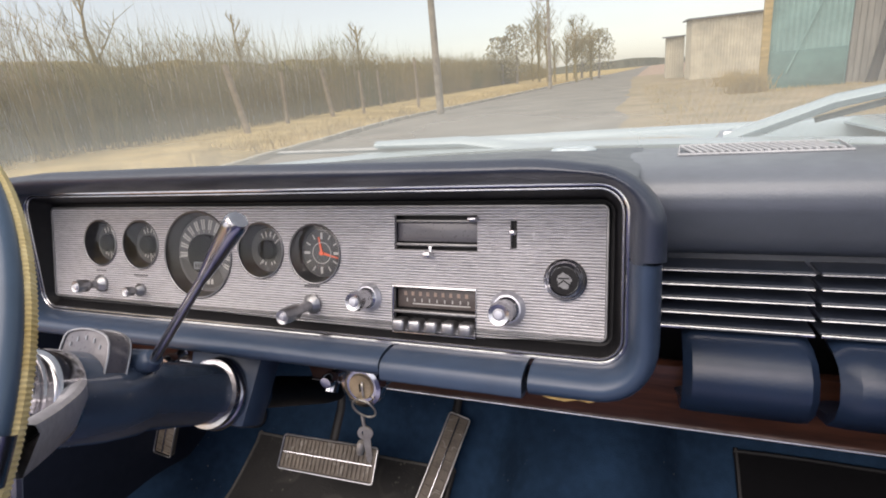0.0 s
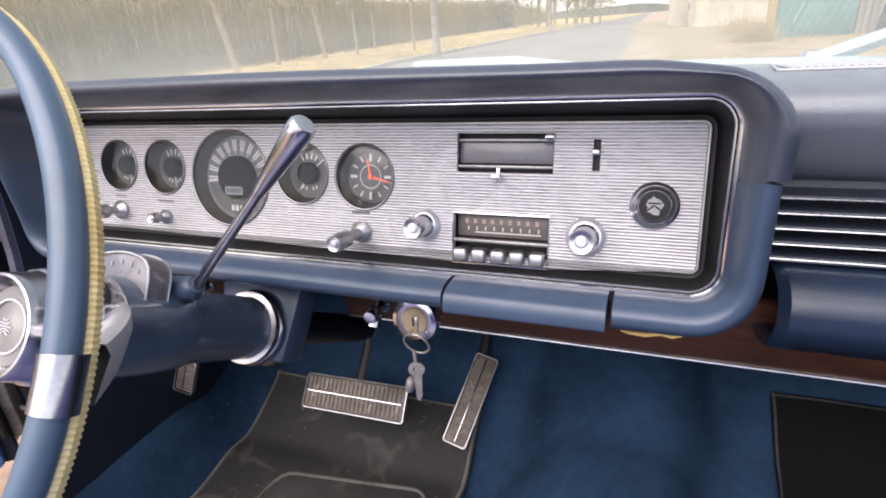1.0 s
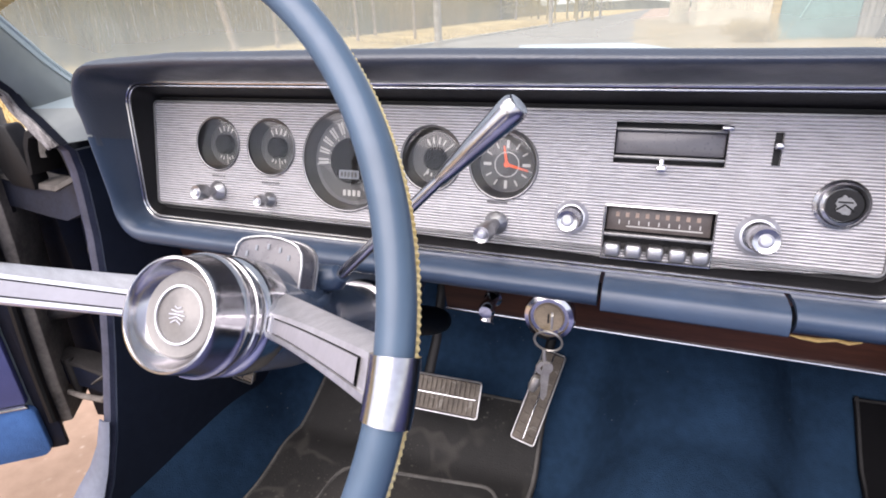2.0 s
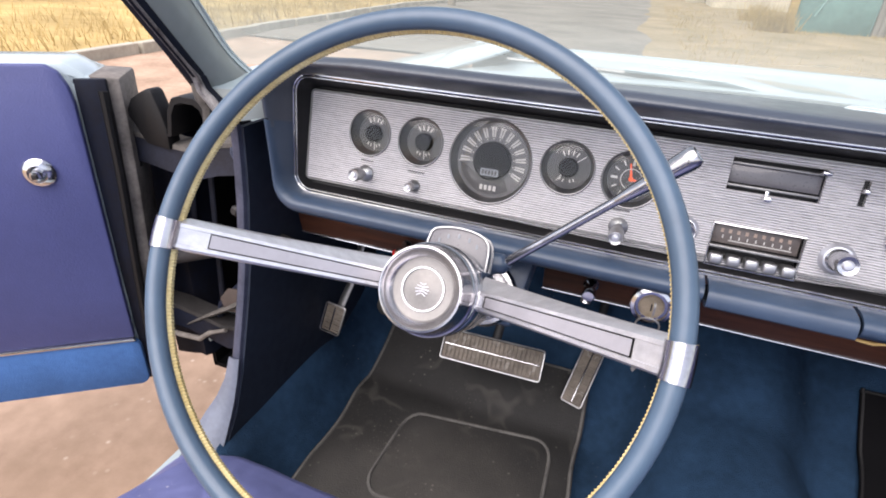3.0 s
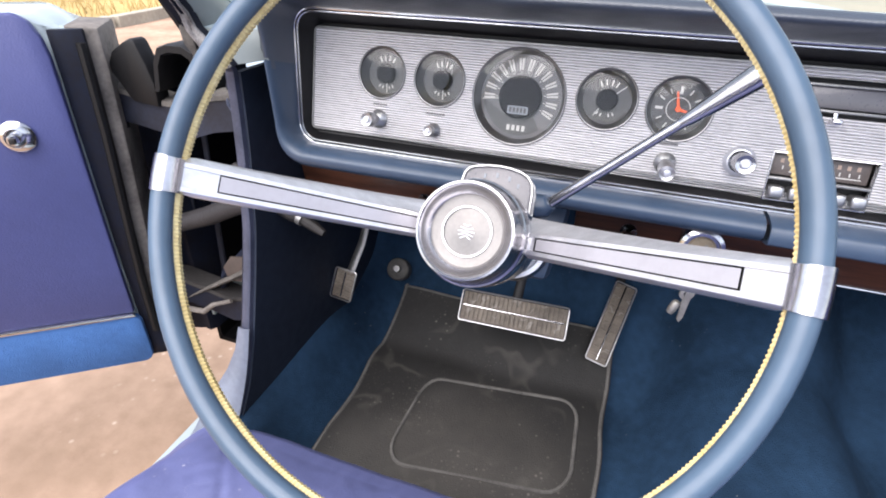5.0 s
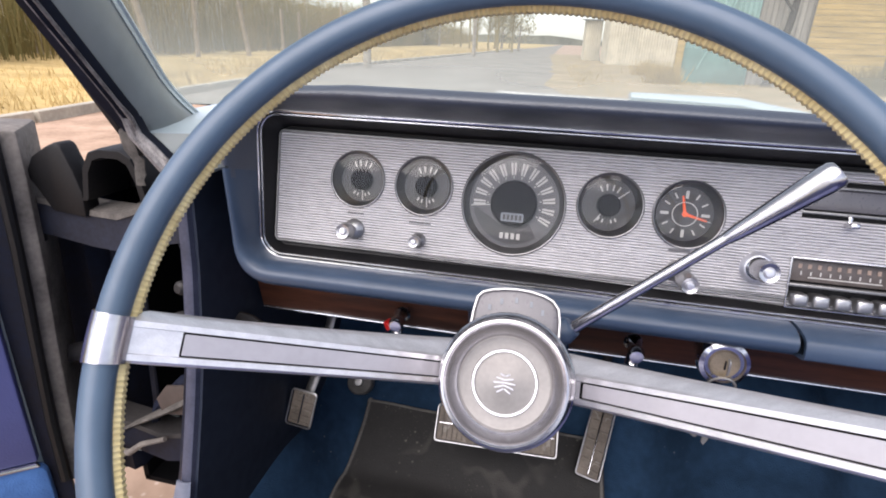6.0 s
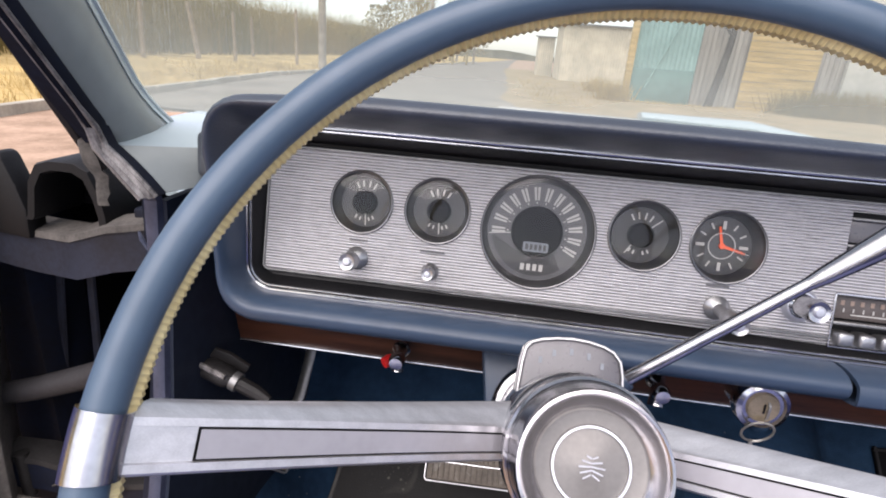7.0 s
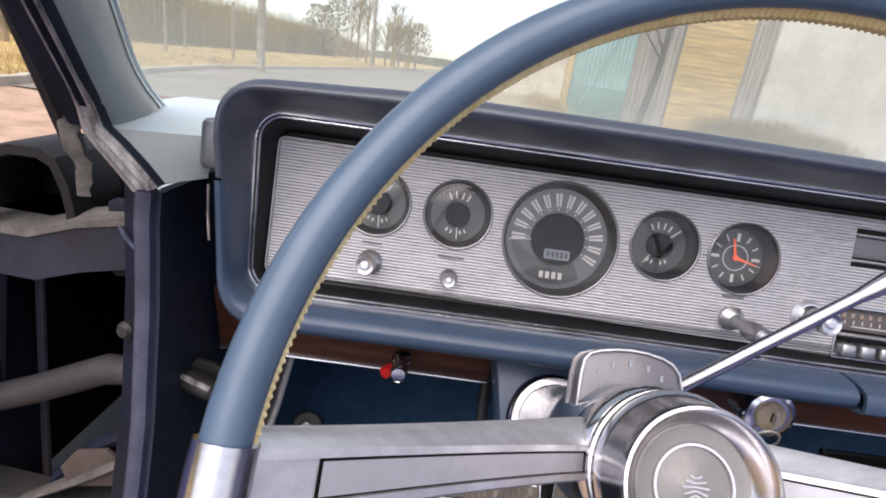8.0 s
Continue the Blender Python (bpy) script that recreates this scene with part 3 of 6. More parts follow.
for k, (x, y, h) in enumerate([(-19, 15, 6.0), (-20, 24, 5.5), (-18, 33, 5.2), (-10.5, 60, 7.5), (-12.5, 66, 8.5), (-9.0, 70, 7.0), (-14.5, 72, 7.5), (-8.2, 80, 6.5), (-16, 85, 8), (-11, 95, 9), (-8.4, 60, 4.6), (-7.2, 58, 5.0), (-6.0, 61, 4.4), (-9.4, 58, 4.2)]):
    bare_tree(x, y, h, 0.11 + 0.01 * (k % 3), 20 + k, limbs=30 if y > 50 else 9, bark=TWIG)


def leafy_tree(x, y, h, w, seed, label):
    """A far tree with a loose crown of many small leaf clumps."""
    rng = random.Random(seed)
    root = thing("leafy_tree", (x, y, 0), label, "tree", "far trees")
    part("trunk", tube([(x, y, -0.1), (x + 0.1, y, h * 0.45), (x, y, h * 0.9)], [0.16, 0.11, 0.03], 7), BARK, root)
    bm = bmesh.new()
    for _ in range(950):
        f = rng.random() ** 0.8
        r = w * (0.35 + 0.65 * math.sin(math.pi * min(0.15 + 0.8 * f, 1))) * rng.random() ** 0.5
        a = rng.uniform(0, 6.283)
        p = Vector((x + r * math.cos(a), y + r * math.sin(a), h * (0.16 + 0.84 * f) + 0.3 * noise.noise((a, f * 5, seed))))
        d = Vector((rng.gauss(0, 1), rng.gauss(0, 1), rng.gauss(0.5, 1))).normalized() * rng.uniform(0.10, 0.24)
        e = d.orthogonal().normalized() * 0.07
        bm.faces.new([bm.verts.new(p + q) for q in (-d, e, d, -e)])
    part("crown", bm, OLIVE, root, "olive-brown loose crown", smooth=False)
    return root


leafy_tree(-5.9, 68, 5.4, 2.0, 71, "rounded olive-brown tree far along the road")
leafy_tree(-8.6, 74, 5.0, 1.8, 72, "olive-brown tree behind the roadside trees")
leafy_tree(-14.5, 63, 6.6, 1.9, 73, "tall brown tree behind the roadside trees")
leafy_tree(-16.5, 64, 5.6, 2.2, 74, "brown tree at the end of the thicket")


def corrugated(name, p0, p1, h0, h1, mat, parent, pitch=0.15, amp=0.012):
    """A corrugated sheet wall from p0 to p1 on the ground."""
    a, b = Vector((*p0, 0)), Vector((*p1, 0))
    n = max(int((b - a).length / pitch * 4), 4)
    nn = Vector((-(b - a).y, (b - a).x, 0)).normalized()
    rows = [[], []]
    for k in range(n + 1):
        p = a.lerp(b, k / n) + nn * amp * math.sin(k * math.pi / 2)
        rows[0].append((p.x, p.y, -0.05))
        rows[1].append((p.x, p.y, h0 + (h1 - h0) * k / n))
    return part(name, sheet(rows, thick=0.01), mat, parent)


def shed(x0, x1, y0, y1, h0, h1, mat, label, front="sheet"):
    root = thing("shed", ((x0 + x1) / 2, (y0 + y1) / 2, 0), label, "shed", "sheds")
    corrugated("front_wall", (x0, y0), (x1, y0), h0, h0, mat, root)
    corrugated("side_wall", (x0, y1), (x0, y0), h1, h0, mat, root)
    corrugated("side_wall", (x1, y0), (x1, y1), h0, h1, mat, root)
    corrugated("back_wall", (x1, y1), (x0, y1), h1, h1, mat, root)
    part("roof", box((x1 - x0 + 0.5, y1 - y0 + 0.5, 0.08), basis(((x0 + x1) / 2, (y0 + y1) / 2, (h0 + h1) / 2 + 0.04), (1, 0, 0), Vector((0, y1 - y0, h1 - h0)).normalized(), Vector((0, h0 - h1, y1 - y0)).normalized()), 0.01), ROOFM, root)
    return root


# made only 0.6 m deep so that its side stays hidden from the camera
teal = shed(3.45, 5.5, 20.0, 20.6, 5.4, 5.8, GREEN, "tall teal corrugated facade with a tilted brace, thinned to fit the camera's view")
part("brace", tube([(3.95, 19.93, 0.5), (5.15, 19.93, 3.6)], 0.026, 6), GREEN, teal)
# added panel: darker tone below the edge of a reflection in the windscreen
part("foot_band", box((2.0, 0.03, 1.15), (4.46, 19.965, 0.57), 0.008), TEALDARK, teal, "darker teal band along the foot, below a windscreen reflection")
part("corner_post", box((0.22, 0.16, 5.4), (3.34, 19.95, 2.7), 0.01), YBOARD, teal)
shed(2.1, 6.7, 35.0, 41.0, 3.25, 3.5, CREAM, "cream corrugated shed with a flat dark roof")
shed(0.95, 2.05, 42.0, 47.0, 2.7, 2.9, CREAM, "small cream shed beyond the others")


def boarded_wall(name, x0, x1, y, h, mat, label, vertical):
    root = thing(name, ((x0 + x1) / 2, y, 0), label, "wall", "boarded walls")
    part("backing", box((x1 - x0, 0.1, h), ((x0 + x1) / 2, y + 0.1, h / 2), 0.005), GBOARD, root)
    w = 0.16
    n = int((x1 - x0) / w) if vertical else int(h / w)
    rng = random.Random(int(100 * x0) + 7)
    for k in range(n):
        off = rng.uniform(-0.012, 0.012)
        if vertical:
            part("board", box((w - 0.015, 0.025, h + rng.uniform(-0.15, 0.1)), (x0 + (k + 0.5) * w, y + 0.03 + off, h / 2), 0.004, 1), mat, root)
        else:
            part("board", box((x1 - x0, 0.025, w - 0.012), pose((x0 + x1) / 2, y + 0.03 + off, (k + 0.5) * w, 8, rng.uniform(-0.4, 0.4), 0), 0.004, 1), mat, root)
    return root


boarded_wall("boarded_wall", 5.55, 7.1, 20.1, 5.3, GBOARD, "grey weathered wall of upright boards", True)
boarded_wall("boarded_wall", 7.06, 9.35, 20.0, 5.4, YBOARD, "ochre wall of horizontal boards", False)
boarded_wall("boarded_wall", 9.33, 10.25, 20.1, 4.8, GBOARD, "narrow grey wall of broken upright boards", True)
pale = thing("pale_building", (15.5, 20.5, 0), "pale rendered building with a plain wall", "building")
part("wall", box((10.6, 0.4, 5.6), (15.5, 20.2, 2.8), 0.02), WALLW, pale)
part("roof", box((11.0, 4.4, 0.12), (15.5, 22.1, 5.68), 0.02), ROOFM, pale)
part("side_wall", box((0.4, 4, 5.6), (10.4, 22.4, 2.8), 0.02), WALLW, pale)
bare_tree(6.0, 19.6, 6.5, 0.13, 5, label="dark leafless tree in front of the sheds", lean=(0.85, 0), limbs=12, bark=DARKBARK)


def shrub(x, y, h, w, seed, mat=DRYGRASS, label="dry straw-coloured bush beside the sheds", n=1100):
    rng = random.Random(seed)
    bm = bmesh.new()
    twigs(bm, n, lambda q: (x + q.gauss(0, w * 0.4), y + q.gauss(0, w * 0.4)), lambda a, b, q: h * q.uniform(0.4, 1.0), 0.012, 0.5, rng)
    ob = part("dry_bush", bm, mat, smooth=False)
    tagged(ob, label, "bush", "dry bushes")


shrub(2.85, 19.3, 0.85, 0.6, 31, n=450)
shrub(3.0, 24.0, 0.8, 0.7, 32, n=450)
shrub(10.2, 18.6, 1.1, 1.2, 33, TWIG, "brown leafless bush against the pale wall")
shrub(11.8, 18.8, 0.8, 1.4, 34, TWIG, "brown leafless bush against the pale wall")
shrub(9.0, 19.0, 1.0, 1.2, 35, TWIG, "brown leafless bush before the ochre boards")


def shed_yard():
    """Trodden ground with thin grass between the road and the sheds."""
    rows = []
    for k in range(40):
        y = 8.5 + k * 1.3
        e = -0.05 + 0.5 * noise.noise((0, y * 0.2, 3)) - 0.03 * y + 0.25 * noise.noise((y * 0.9, 1, 2))
        rows.append([(e + (14 - e) * f, y + 0.4 * noise.noise((f * 9, k * 0.3, 4)) * (k < 2), 0.016 + 0.05 * min(f * 6, 1) + 0.03 * noise.noise((f * 8, y * 0.5, 6)) * min(f * 8, 1)) for f in (0, 0.03, 0.08, 0.16, 0.26, 0.4, 0.6, 0.8, 1)])
    tagged(part("verge", sheet(rows), SCRUB), "trodden brown soil with thin grass before the sheds", "verge", kind="structure")
    rng = random.Random(77)
    bm = bmesh.new()

    def area(q):
        if q.random() < 0.4:
            return q.uniform(2.2, 13.0), 19.6 - abs(q.gauss(0, 0.6))
        y = q.uniform(8.5, 32)
        return 0.6 - 0.03 * y + abs(q.gauss(0, 2.2)), y

    twigs(bm, 4200, area, lambda x, y, q: q.uniform(0.06, 0.26), 0.010, 0.6, rng)
    tagged(part("dry_grass", bm, DRYGRASS, smooth=False), "sparse dry grass tufts before the sheds", "grass", kind="stuff")


shed_yard()
far = [[(x, 330 + 20 * math.sin(x * 0.05), z) for x in range(-300, 301, 10)] for z in (0,)]
far.append([(p[0], p[1], 4 + 3.5 * noise.noise((p[0] * 0.03, 0, 7))) for p in far[0]])
tagged(part("far_woods", sheet(far), FARWOOD), "distant low brown woods on the horizon", "woods", kind="stuff")

# ---- car body ----
LX, RX = -0.755, 0.83


def windscreen_y(x, z):
    u = (x - 0.04) / 0.80
    return 1.03 - 0.21 * u * u - (1.5 - 0.45 * u * u) * (z - 1.066)


car = thing("car_body", (0.04, 1.6, 0), "pale blue open car seen from the driver's area", "car", kind="structure")
hood_rows = []
for k in range(15):
    y = 1.09 + 1.75 * k / 14
    row = []
    for j in range(33):
        x = 0.04 - 0.86 + 1.72 * j / 32
        u = (x - 0.04) / 0.86
        z = 1.036 - 0.080 * (y - 1.09) - 0.05 * u * u - 0.012 * (y - 1.1) ** 2
        z += 0.016 * smooth_step(0.40, 0.34, abs(u)) - 0.10 * smooth_step(0.93, 1.0, k / 14)
        row.append((x, y - 0.14 * u * u * (k < 3), z))
    hood_rows.append(row)
part("hood", sheet(hood_rows, thick=0.012), PAINT, car, "pale grey-blue painted hood")
for s in (-1, 1):
    x0 = 0.04 + s * 0.87
    rows = [[(x0 + s * d, y, z - 0.03 * (y - 1.0)) for d, z in ((0, 0.945), (0.05, 0.957), (0.16, 0.957), (0.235, 0.945), (0.275, 0.91), (0.285, 0.75), (0.26, 0.35))] for y in (0.91, 1.1, 1.5, 2.0, 2.5, 2.85, 2.95)]
    part("fender", sheet(rows, thick=0.01), PAINT, car)
part("cowl_cap", lathe([(0.020, -0.004), (0.020, 0.002), (0.017, 0.005), (0.012, 0.004), (0, 0.0045)], Matrix.Translation((0.107, 0.985, 1.0765)) @ Matrix.Diagonal((1.5, 0.7, 1, 1)), 24), PAINT, car, "small pale oval cap")
part("front_panel", box((2.22, 0.1, 0.5), (0.04, 2.9, 0.65), 0.03), PAINT, car)
cowl = []
for f, z in ((0, 1.076), (0.02, 1.081), (0.05, 1.072), (0.10, 1.036)):
    cowl.append([(x, windscreen_y(x, 1.06) + f, z - 0.02 * ((x - 0.04) / 0.8) ** 2) for x in [0.04 + 0.80 * (k / 20 - 1) for k in range(41)]])
part("cowl", sheet(cowl, thick=0.006), PAINT, car, "pale painted cowl below the windscreen")
glass_rows = [[(x, windscreen_y(x, z), z) for x in [0.04 + (0.836 - 0.32 * (z - 1.066)) * (k / 16 - 1) for k in range(33)]] for z in (1.072, 1.13, 1.2, 1.30, 1.42)]
glass = part("windscreen", sheet(glass_rows), GLASS, car, "slightly hazy curved glass")
glass.visible_shadow = False
part("header", tube([(x, windscreen_y(x, 1.42), 1.42) for x in [0.04 + 0.70 * (k / 8 - 1) for k in range(17)]], 0.025, 8), BLUE, car)


def pillar(s):
    """s: -1 on the driver's side."""
    cx = 0.04

    def p(x, y, z):
        return (cx + s * (abs(x - cx)), y, z)

    fr, sr, ou = Vector((-0.785, 0.806, 1.06)), Vector((-0.771, 0.705, 1.06)), Vector((-0.824, 0.738, 1.06))
    df, ds, do = Vector((0.0325, -0.1025, 0.10)), Vector((0.0303, -0.1037, 0.10)), Vector((0.0583, -0.1168, 0.10))
    inner, outer, edge = [], [], []
    for k in range(25):
        f = -0.12 + k / 24 * 3.5
        g = max(0.0, (0.5 - f) / 0.62) ** 2
        a, b, c = fr + df * f + Vector((0.022, 0.012, -0.004)) * g, sr + ds * f + Vector((0.006, 0.004, 0)) * g, ou + do * f
        bulge = (a + b) / 2 + Vector((0.022, -0.010, 0.004))
        inner.append([p(*(a * (1 - t) ** 2 + bulge * 2 * t * (1 - t) + b * t * t)) for t in [j / 10 for j in range(11)]])
        outer.append([p(*v) for v in (b, b.lerp(c, 0.5) + Vector((-0.006, -0.012, 0)), c, c.lerp(a, 0.5) + Vector((-0.012, 0.012, 0)), a)])
        edge.append([p(*(a * (1 - t) ** 2 + bulge * 2 * t * (1 - t) + b * t * t + Vector((0.0022, -0.0022, 0.001)) * w)) for t, w in ((-0.01, 0.0), (0.0, 0.9), (0.05, 1.2), (0.10, 1.1), (0.125, 0.8), (0.13, -0.2))])
    part("pillar", sheet(inner), PILLAR, car, "grey-blue painted windscreen pillar")
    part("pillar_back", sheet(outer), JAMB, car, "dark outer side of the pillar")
    trim = sheet(edge)
    add_tube(trim, [e[1] for e in edge], 0.0030, 6)
    part("glass_trim", trim, PAINT, car, "pale painted strip along the glass")
    # the seal follows the pillar and turns inward over the foot
    line = [Vector((-0.731, 0.707, 1.006)), Vector((-0.742, 0.704, 1.022)), Vector((-0.756, 0.703, 1.038)), Vector((-0.767, 0.700, 1.052))] + [sr + ds * (0.1 + 0.2 * k) for k in range(17)]
    rows = []
    for k, c in enumerate(line):
        w = 0.0045 + 0.0045 * smooth_step(5, 1, k)
        rows.append([p(c.x + dx * w, c.y + dy, c.z + dz * w) for dx, dy, dz in ((-1.4, 0.014, -0.5), (-1.0, -0.002, -0.3), (-0.5, -0.006, 0), (0.0, -0.003, 0), (0.4, -0.006, 0), (0.9, -0.004, 0.2), (1.1, 0.010, 0.3))])
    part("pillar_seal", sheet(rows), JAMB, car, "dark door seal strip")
    part("seal_foot", sheet([[Vector(q) + Vector((0, -0.0022, 0)) for q in r[1:6]] for r in rows[:5]]), SEALPALE, car, "worn pale lower end of the seal")
    for e in (1, 5):
        part("seal_edge", tube([r[e] for r in rows], [0.0028 if k < 5 else 0.0017 for k in range(len(rows))], 6), SEALPALE, car, "worn pale edge of the seal")
    part("pillar_gutter", tube([p(*(ou + do * f)) for f in (-0.5, 0, 0.5, 1, 1.6, 2.3, 3.3)], 0.010, 8), GREASE, car)


pillar(-1)
pillar(1)

# inner side and dash end beside the pillar
for s in (-1, 1):
    def sx(x):
        return 0.04 + s * abs(x - 0.04)
    left = [(-0.727, 0.709, 1.009), (-0.742, 0.707, 1.026), (-0.757, 0.708, 1.041), (-0.767, 0.714, 1.051), (-0.774, 0.735, 1.058), (-0.780, 0.765, 1.062), (-0.786, 0.806, 1.064), (-0.782, 0.880, 1.066)]
    right = [(-0.700, 0.752, 1.010), (-0.700, 0.752, 1.024), (-0.702, 0.756, 1.037), (-0.705, 0.764, 1.046), (-0.708, 0.778, 1.053), (-0.712, 0.800, 1.057), (-0.716, 0.840, 1.060), (-0.720, 0.910, 1.064)]
    rows = [[(sx(x), y, z) for x, y, z in [Vector(a).lerp(Vector(b), j / 8) for j in range(9)]] for a, b in zip(left, right)]
    # one painted piece in two tones: sky-lit top pale, upright face shaded darker
    part("dash_end", sheet(rows[3:], thick=0.004), PAINT, car, "painted dash end at the pillar foot, paled for reflected sky", angle=60)
    part("dash_cheek", sheet(rows[:4], thick=0.004), PILLAR, car, "upright face of the dash end, coloured darker for shade", angle=60)
    part("dash_block", box((0.022, 0.11, 0.046), pose(sx(-0.694), 0.798, 1.036, -8), 0.007, 3), SLATETOP, car, "padded dark end block of the dash")
    part("dash_beading", tube([(sx(-0.700), 0.752, 1.004), (sx(-0.700), 0.750, 0.975), (sx(-0.699), 0.750, 0.950)], 0.0013, 6), SEALPALE, car, "thin pale bead below the dash end")
    # post and kick panel
    post = [(-0.730, 0.716, 1.008), (-0.738, 0.730, 0.996), (-0.745, 0.737, 0.965), (-0.745, 0.735, 0.931), (-0.745, 0.730, 0.874), (-0.745, 0.722, 0.822), (-0.745, 0.712, 0.757), (-0.745, 0.697, 0.700), (-0.745, 0.685, 0.660), (-0.745, 0.657, 0.568), (-0.745, 0.628, 0.500), (-0.745, 0.585, 0.440), (-0.745, 0.520, 0.390)]
    rows = [[(sx(x - 0.002), y + d, z) for d in (0.004, 0.02, 0.2, 0.7)] for x, y, z in post[1:]]
    part("kick_panel", sheet(rows, thick=0.006), KICK, car, "dark blue kick panel")
    prof = ((0, 0.004), (0.002, -0.003), (0.008, -0.005), (0.015, -0.004), (0.019, 0.001))
    # paler tone painted on the post's lit edge; the face beside it is darker
    part("post_edge", sheet([[(sx(x - d), y + e, z) for d, e in prof] for x, y, z in post]), POSTEDGE, car, "lavender-blue front edge of the post, in a paler lit tone")
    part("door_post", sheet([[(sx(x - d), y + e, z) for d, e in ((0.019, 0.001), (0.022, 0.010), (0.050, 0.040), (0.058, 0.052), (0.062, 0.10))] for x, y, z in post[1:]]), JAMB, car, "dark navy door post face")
    rows = [[(sx(-0.744 - w * f), y - 0.006 - 0.010 * math.sin(3.1 * f) * w / 0.07, z) for f in (0, 0.15, 0.4, 0.7, 0.9, 1.0)] for y, z, w in ((0.667, 0.600, 0.019), (0.654, 0.560, 0.024), (0.640, 0.525, 0.036), (0.624, 0.495, 0.052), (0.604, 0.462, 0.066), (0.580, 0.430, 0.076), (0.545, 0.400, 0.085), (0.505, 0.372, 0.095))]
    part("post_foot", sheet(rows, thick=0.003), FOOTPAINT, car, "pale flared foot of the post above the sill")
    part("post_lip", tube([(sx(-0.766), 0.742, 0.934), (sx(-0.782), 0.754, 0.940), (sx(-0.800), 0.774, 0.941)], [0.002, 0.0028, 0.0016], 6), POSTEDGE, car, "bright folded lip across the post")
    # boards coloured matt black to stand for the shade inside the hollow
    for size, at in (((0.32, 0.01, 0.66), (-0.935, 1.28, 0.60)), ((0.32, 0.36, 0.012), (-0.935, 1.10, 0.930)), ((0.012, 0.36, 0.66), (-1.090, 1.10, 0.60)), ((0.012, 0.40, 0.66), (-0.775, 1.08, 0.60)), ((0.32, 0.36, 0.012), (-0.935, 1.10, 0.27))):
        part("hinge_pocket_wall", box(size, (sx(at[0]), at[1], at[2])), VELVET, car, "board of the hinge hollow, its shade painted matt black", smooth=False)
    # added panel, placed to cover the ground seen between door and wing
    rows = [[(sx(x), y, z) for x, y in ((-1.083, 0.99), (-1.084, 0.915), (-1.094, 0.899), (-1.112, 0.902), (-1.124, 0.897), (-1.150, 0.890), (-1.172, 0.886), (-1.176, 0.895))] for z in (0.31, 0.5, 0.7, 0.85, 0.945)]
    part("wing_gap_panel", sheet(rows, thick=0.003), JAMB, car, "dark folded panel behind the door, placed to fit the camera's view")
    for xa, xb in ((-1.012, -1.040), (-1.060, -1.115)):
        part("pocket_rib", tube([(sx(xa), 0.935, 0.86), (sx((xa + xb) / 2), 0.930, 0.64), (sx(xb), 0.925, 0.40)], 0.006, 8, (1.2, 0.7)), STRAP, car, "upright folded rib in the hollow")
    part("sill", box((0.160, 2.4, 0.06), (sx(-0.840), -0.45, 0.305), 0.018), PAINT, car, "pale painted door sill")
    part("rocker", box((0.08, 2.6, 0.2), (sx(-0.877), -0.45, 0.212), 0.03), PAINT, car)
part("bolt", lathe([(0, 0), (0.008, 0), (0.0095, 0.004), (0.0095, 0.010), (0.006, 0.014), (0, 0.014)], axis_frame((-0.780, 0.752, 0.842), (-0.2, -1, 0.1)), 12), GREASE, car, "dusty bolt head in the post")
part("firewall", box((1.7, 0.03, 0.70), (0.04, 1.36, 0.635), 0.01), NAVY, car)
part("rear_panel", box((1.7, 0.05, 0.75), (0.04, -1.05, 0.65), 0.02), NAVY, car)
part("rear_deck", box((2.10, 1.6, 0.06), (0.04, -1.85, 0.97), 0.03), PAINT, car)
part("tail_panel", box((2.10, 0.08, 0.55), (0.04, -2.64, 0.70), 0.03), PAINT, car)
for s in (-1, 1):
    part("rear_quarter", box((0.16, 2.0, 0.7), (0.04 + s * 1.02, -1.65, 0.65), 0.04), PAINT, car)
part("underbody", box((1.75, 2.3, 0.03), (0.04, 0.15, 0.27), 0.005), BLACK, car)


def wiper(name, pivot, tip, back):
    root = thing(name, pivot, "bright metal windscreen wiper resting low on the glass", "wiper", "wipers")
    a, b = Vector(pivot), Vector(tip)
    part("arm", tube([a, a.lerp(b, 0.3) + Vector((0, -0.004, 0.018)), a.lerp(b, 0.6) + Vector((0, -0.004, 0.014))], [0.018, 0.015, 0.010], 8, (1.5, 0.6)), PAINT, root)
    part("blade", tube([a.lerp(b, 0.25) + Vector(back), a.lerp(b, 0.6) + Vector((0, 0, 0.006)), b + Vector(back)], [0.004, 0.005, 0.003], 6), STEEL, root)
    part("pivot", lathe([(0, -0.03), (0.016, -0.03), (0.018, 0), (0.012, 0.012), (0, 0.014)], Matrix.Translation(pivot), 16), CHROME, root)


wiper("wiper", (0.08, 1.075, 1.062), (-0.42, 1.06, 1.085), (0, 0, 0.0))
wiper("wiper", (0.30, 1.10, 1.068), (0.66, 0.98, 1.16), (0, 0, 0.0))

# ---- floor ----
def floor_z(x, y):
    z = 0.33
    z += 0.55 * max(min(y, 1.10) - 0.97, 0) + 1.25 * max(y - 1.10, 0)
    hump = 0.155 * math.exp(-(((x - 0.10) / 0.155) ** 4)) * (0.65 + 0.35 * smooth_step(0.3, 1.1, y))
    side = 0.135 * smooth_step(-0.655, -0.75, x) * smooth_step(0.35, 0.62, y) * (1 - 0.3 * smooth_step(0.85, 1.1, y))
    return max(z + side, 0.33 + hump + 0.75 * max(y - 1.02, 0) * (hump > 0.01)) + 0.004 * noise.noise((x * 9, y * 9, 0))


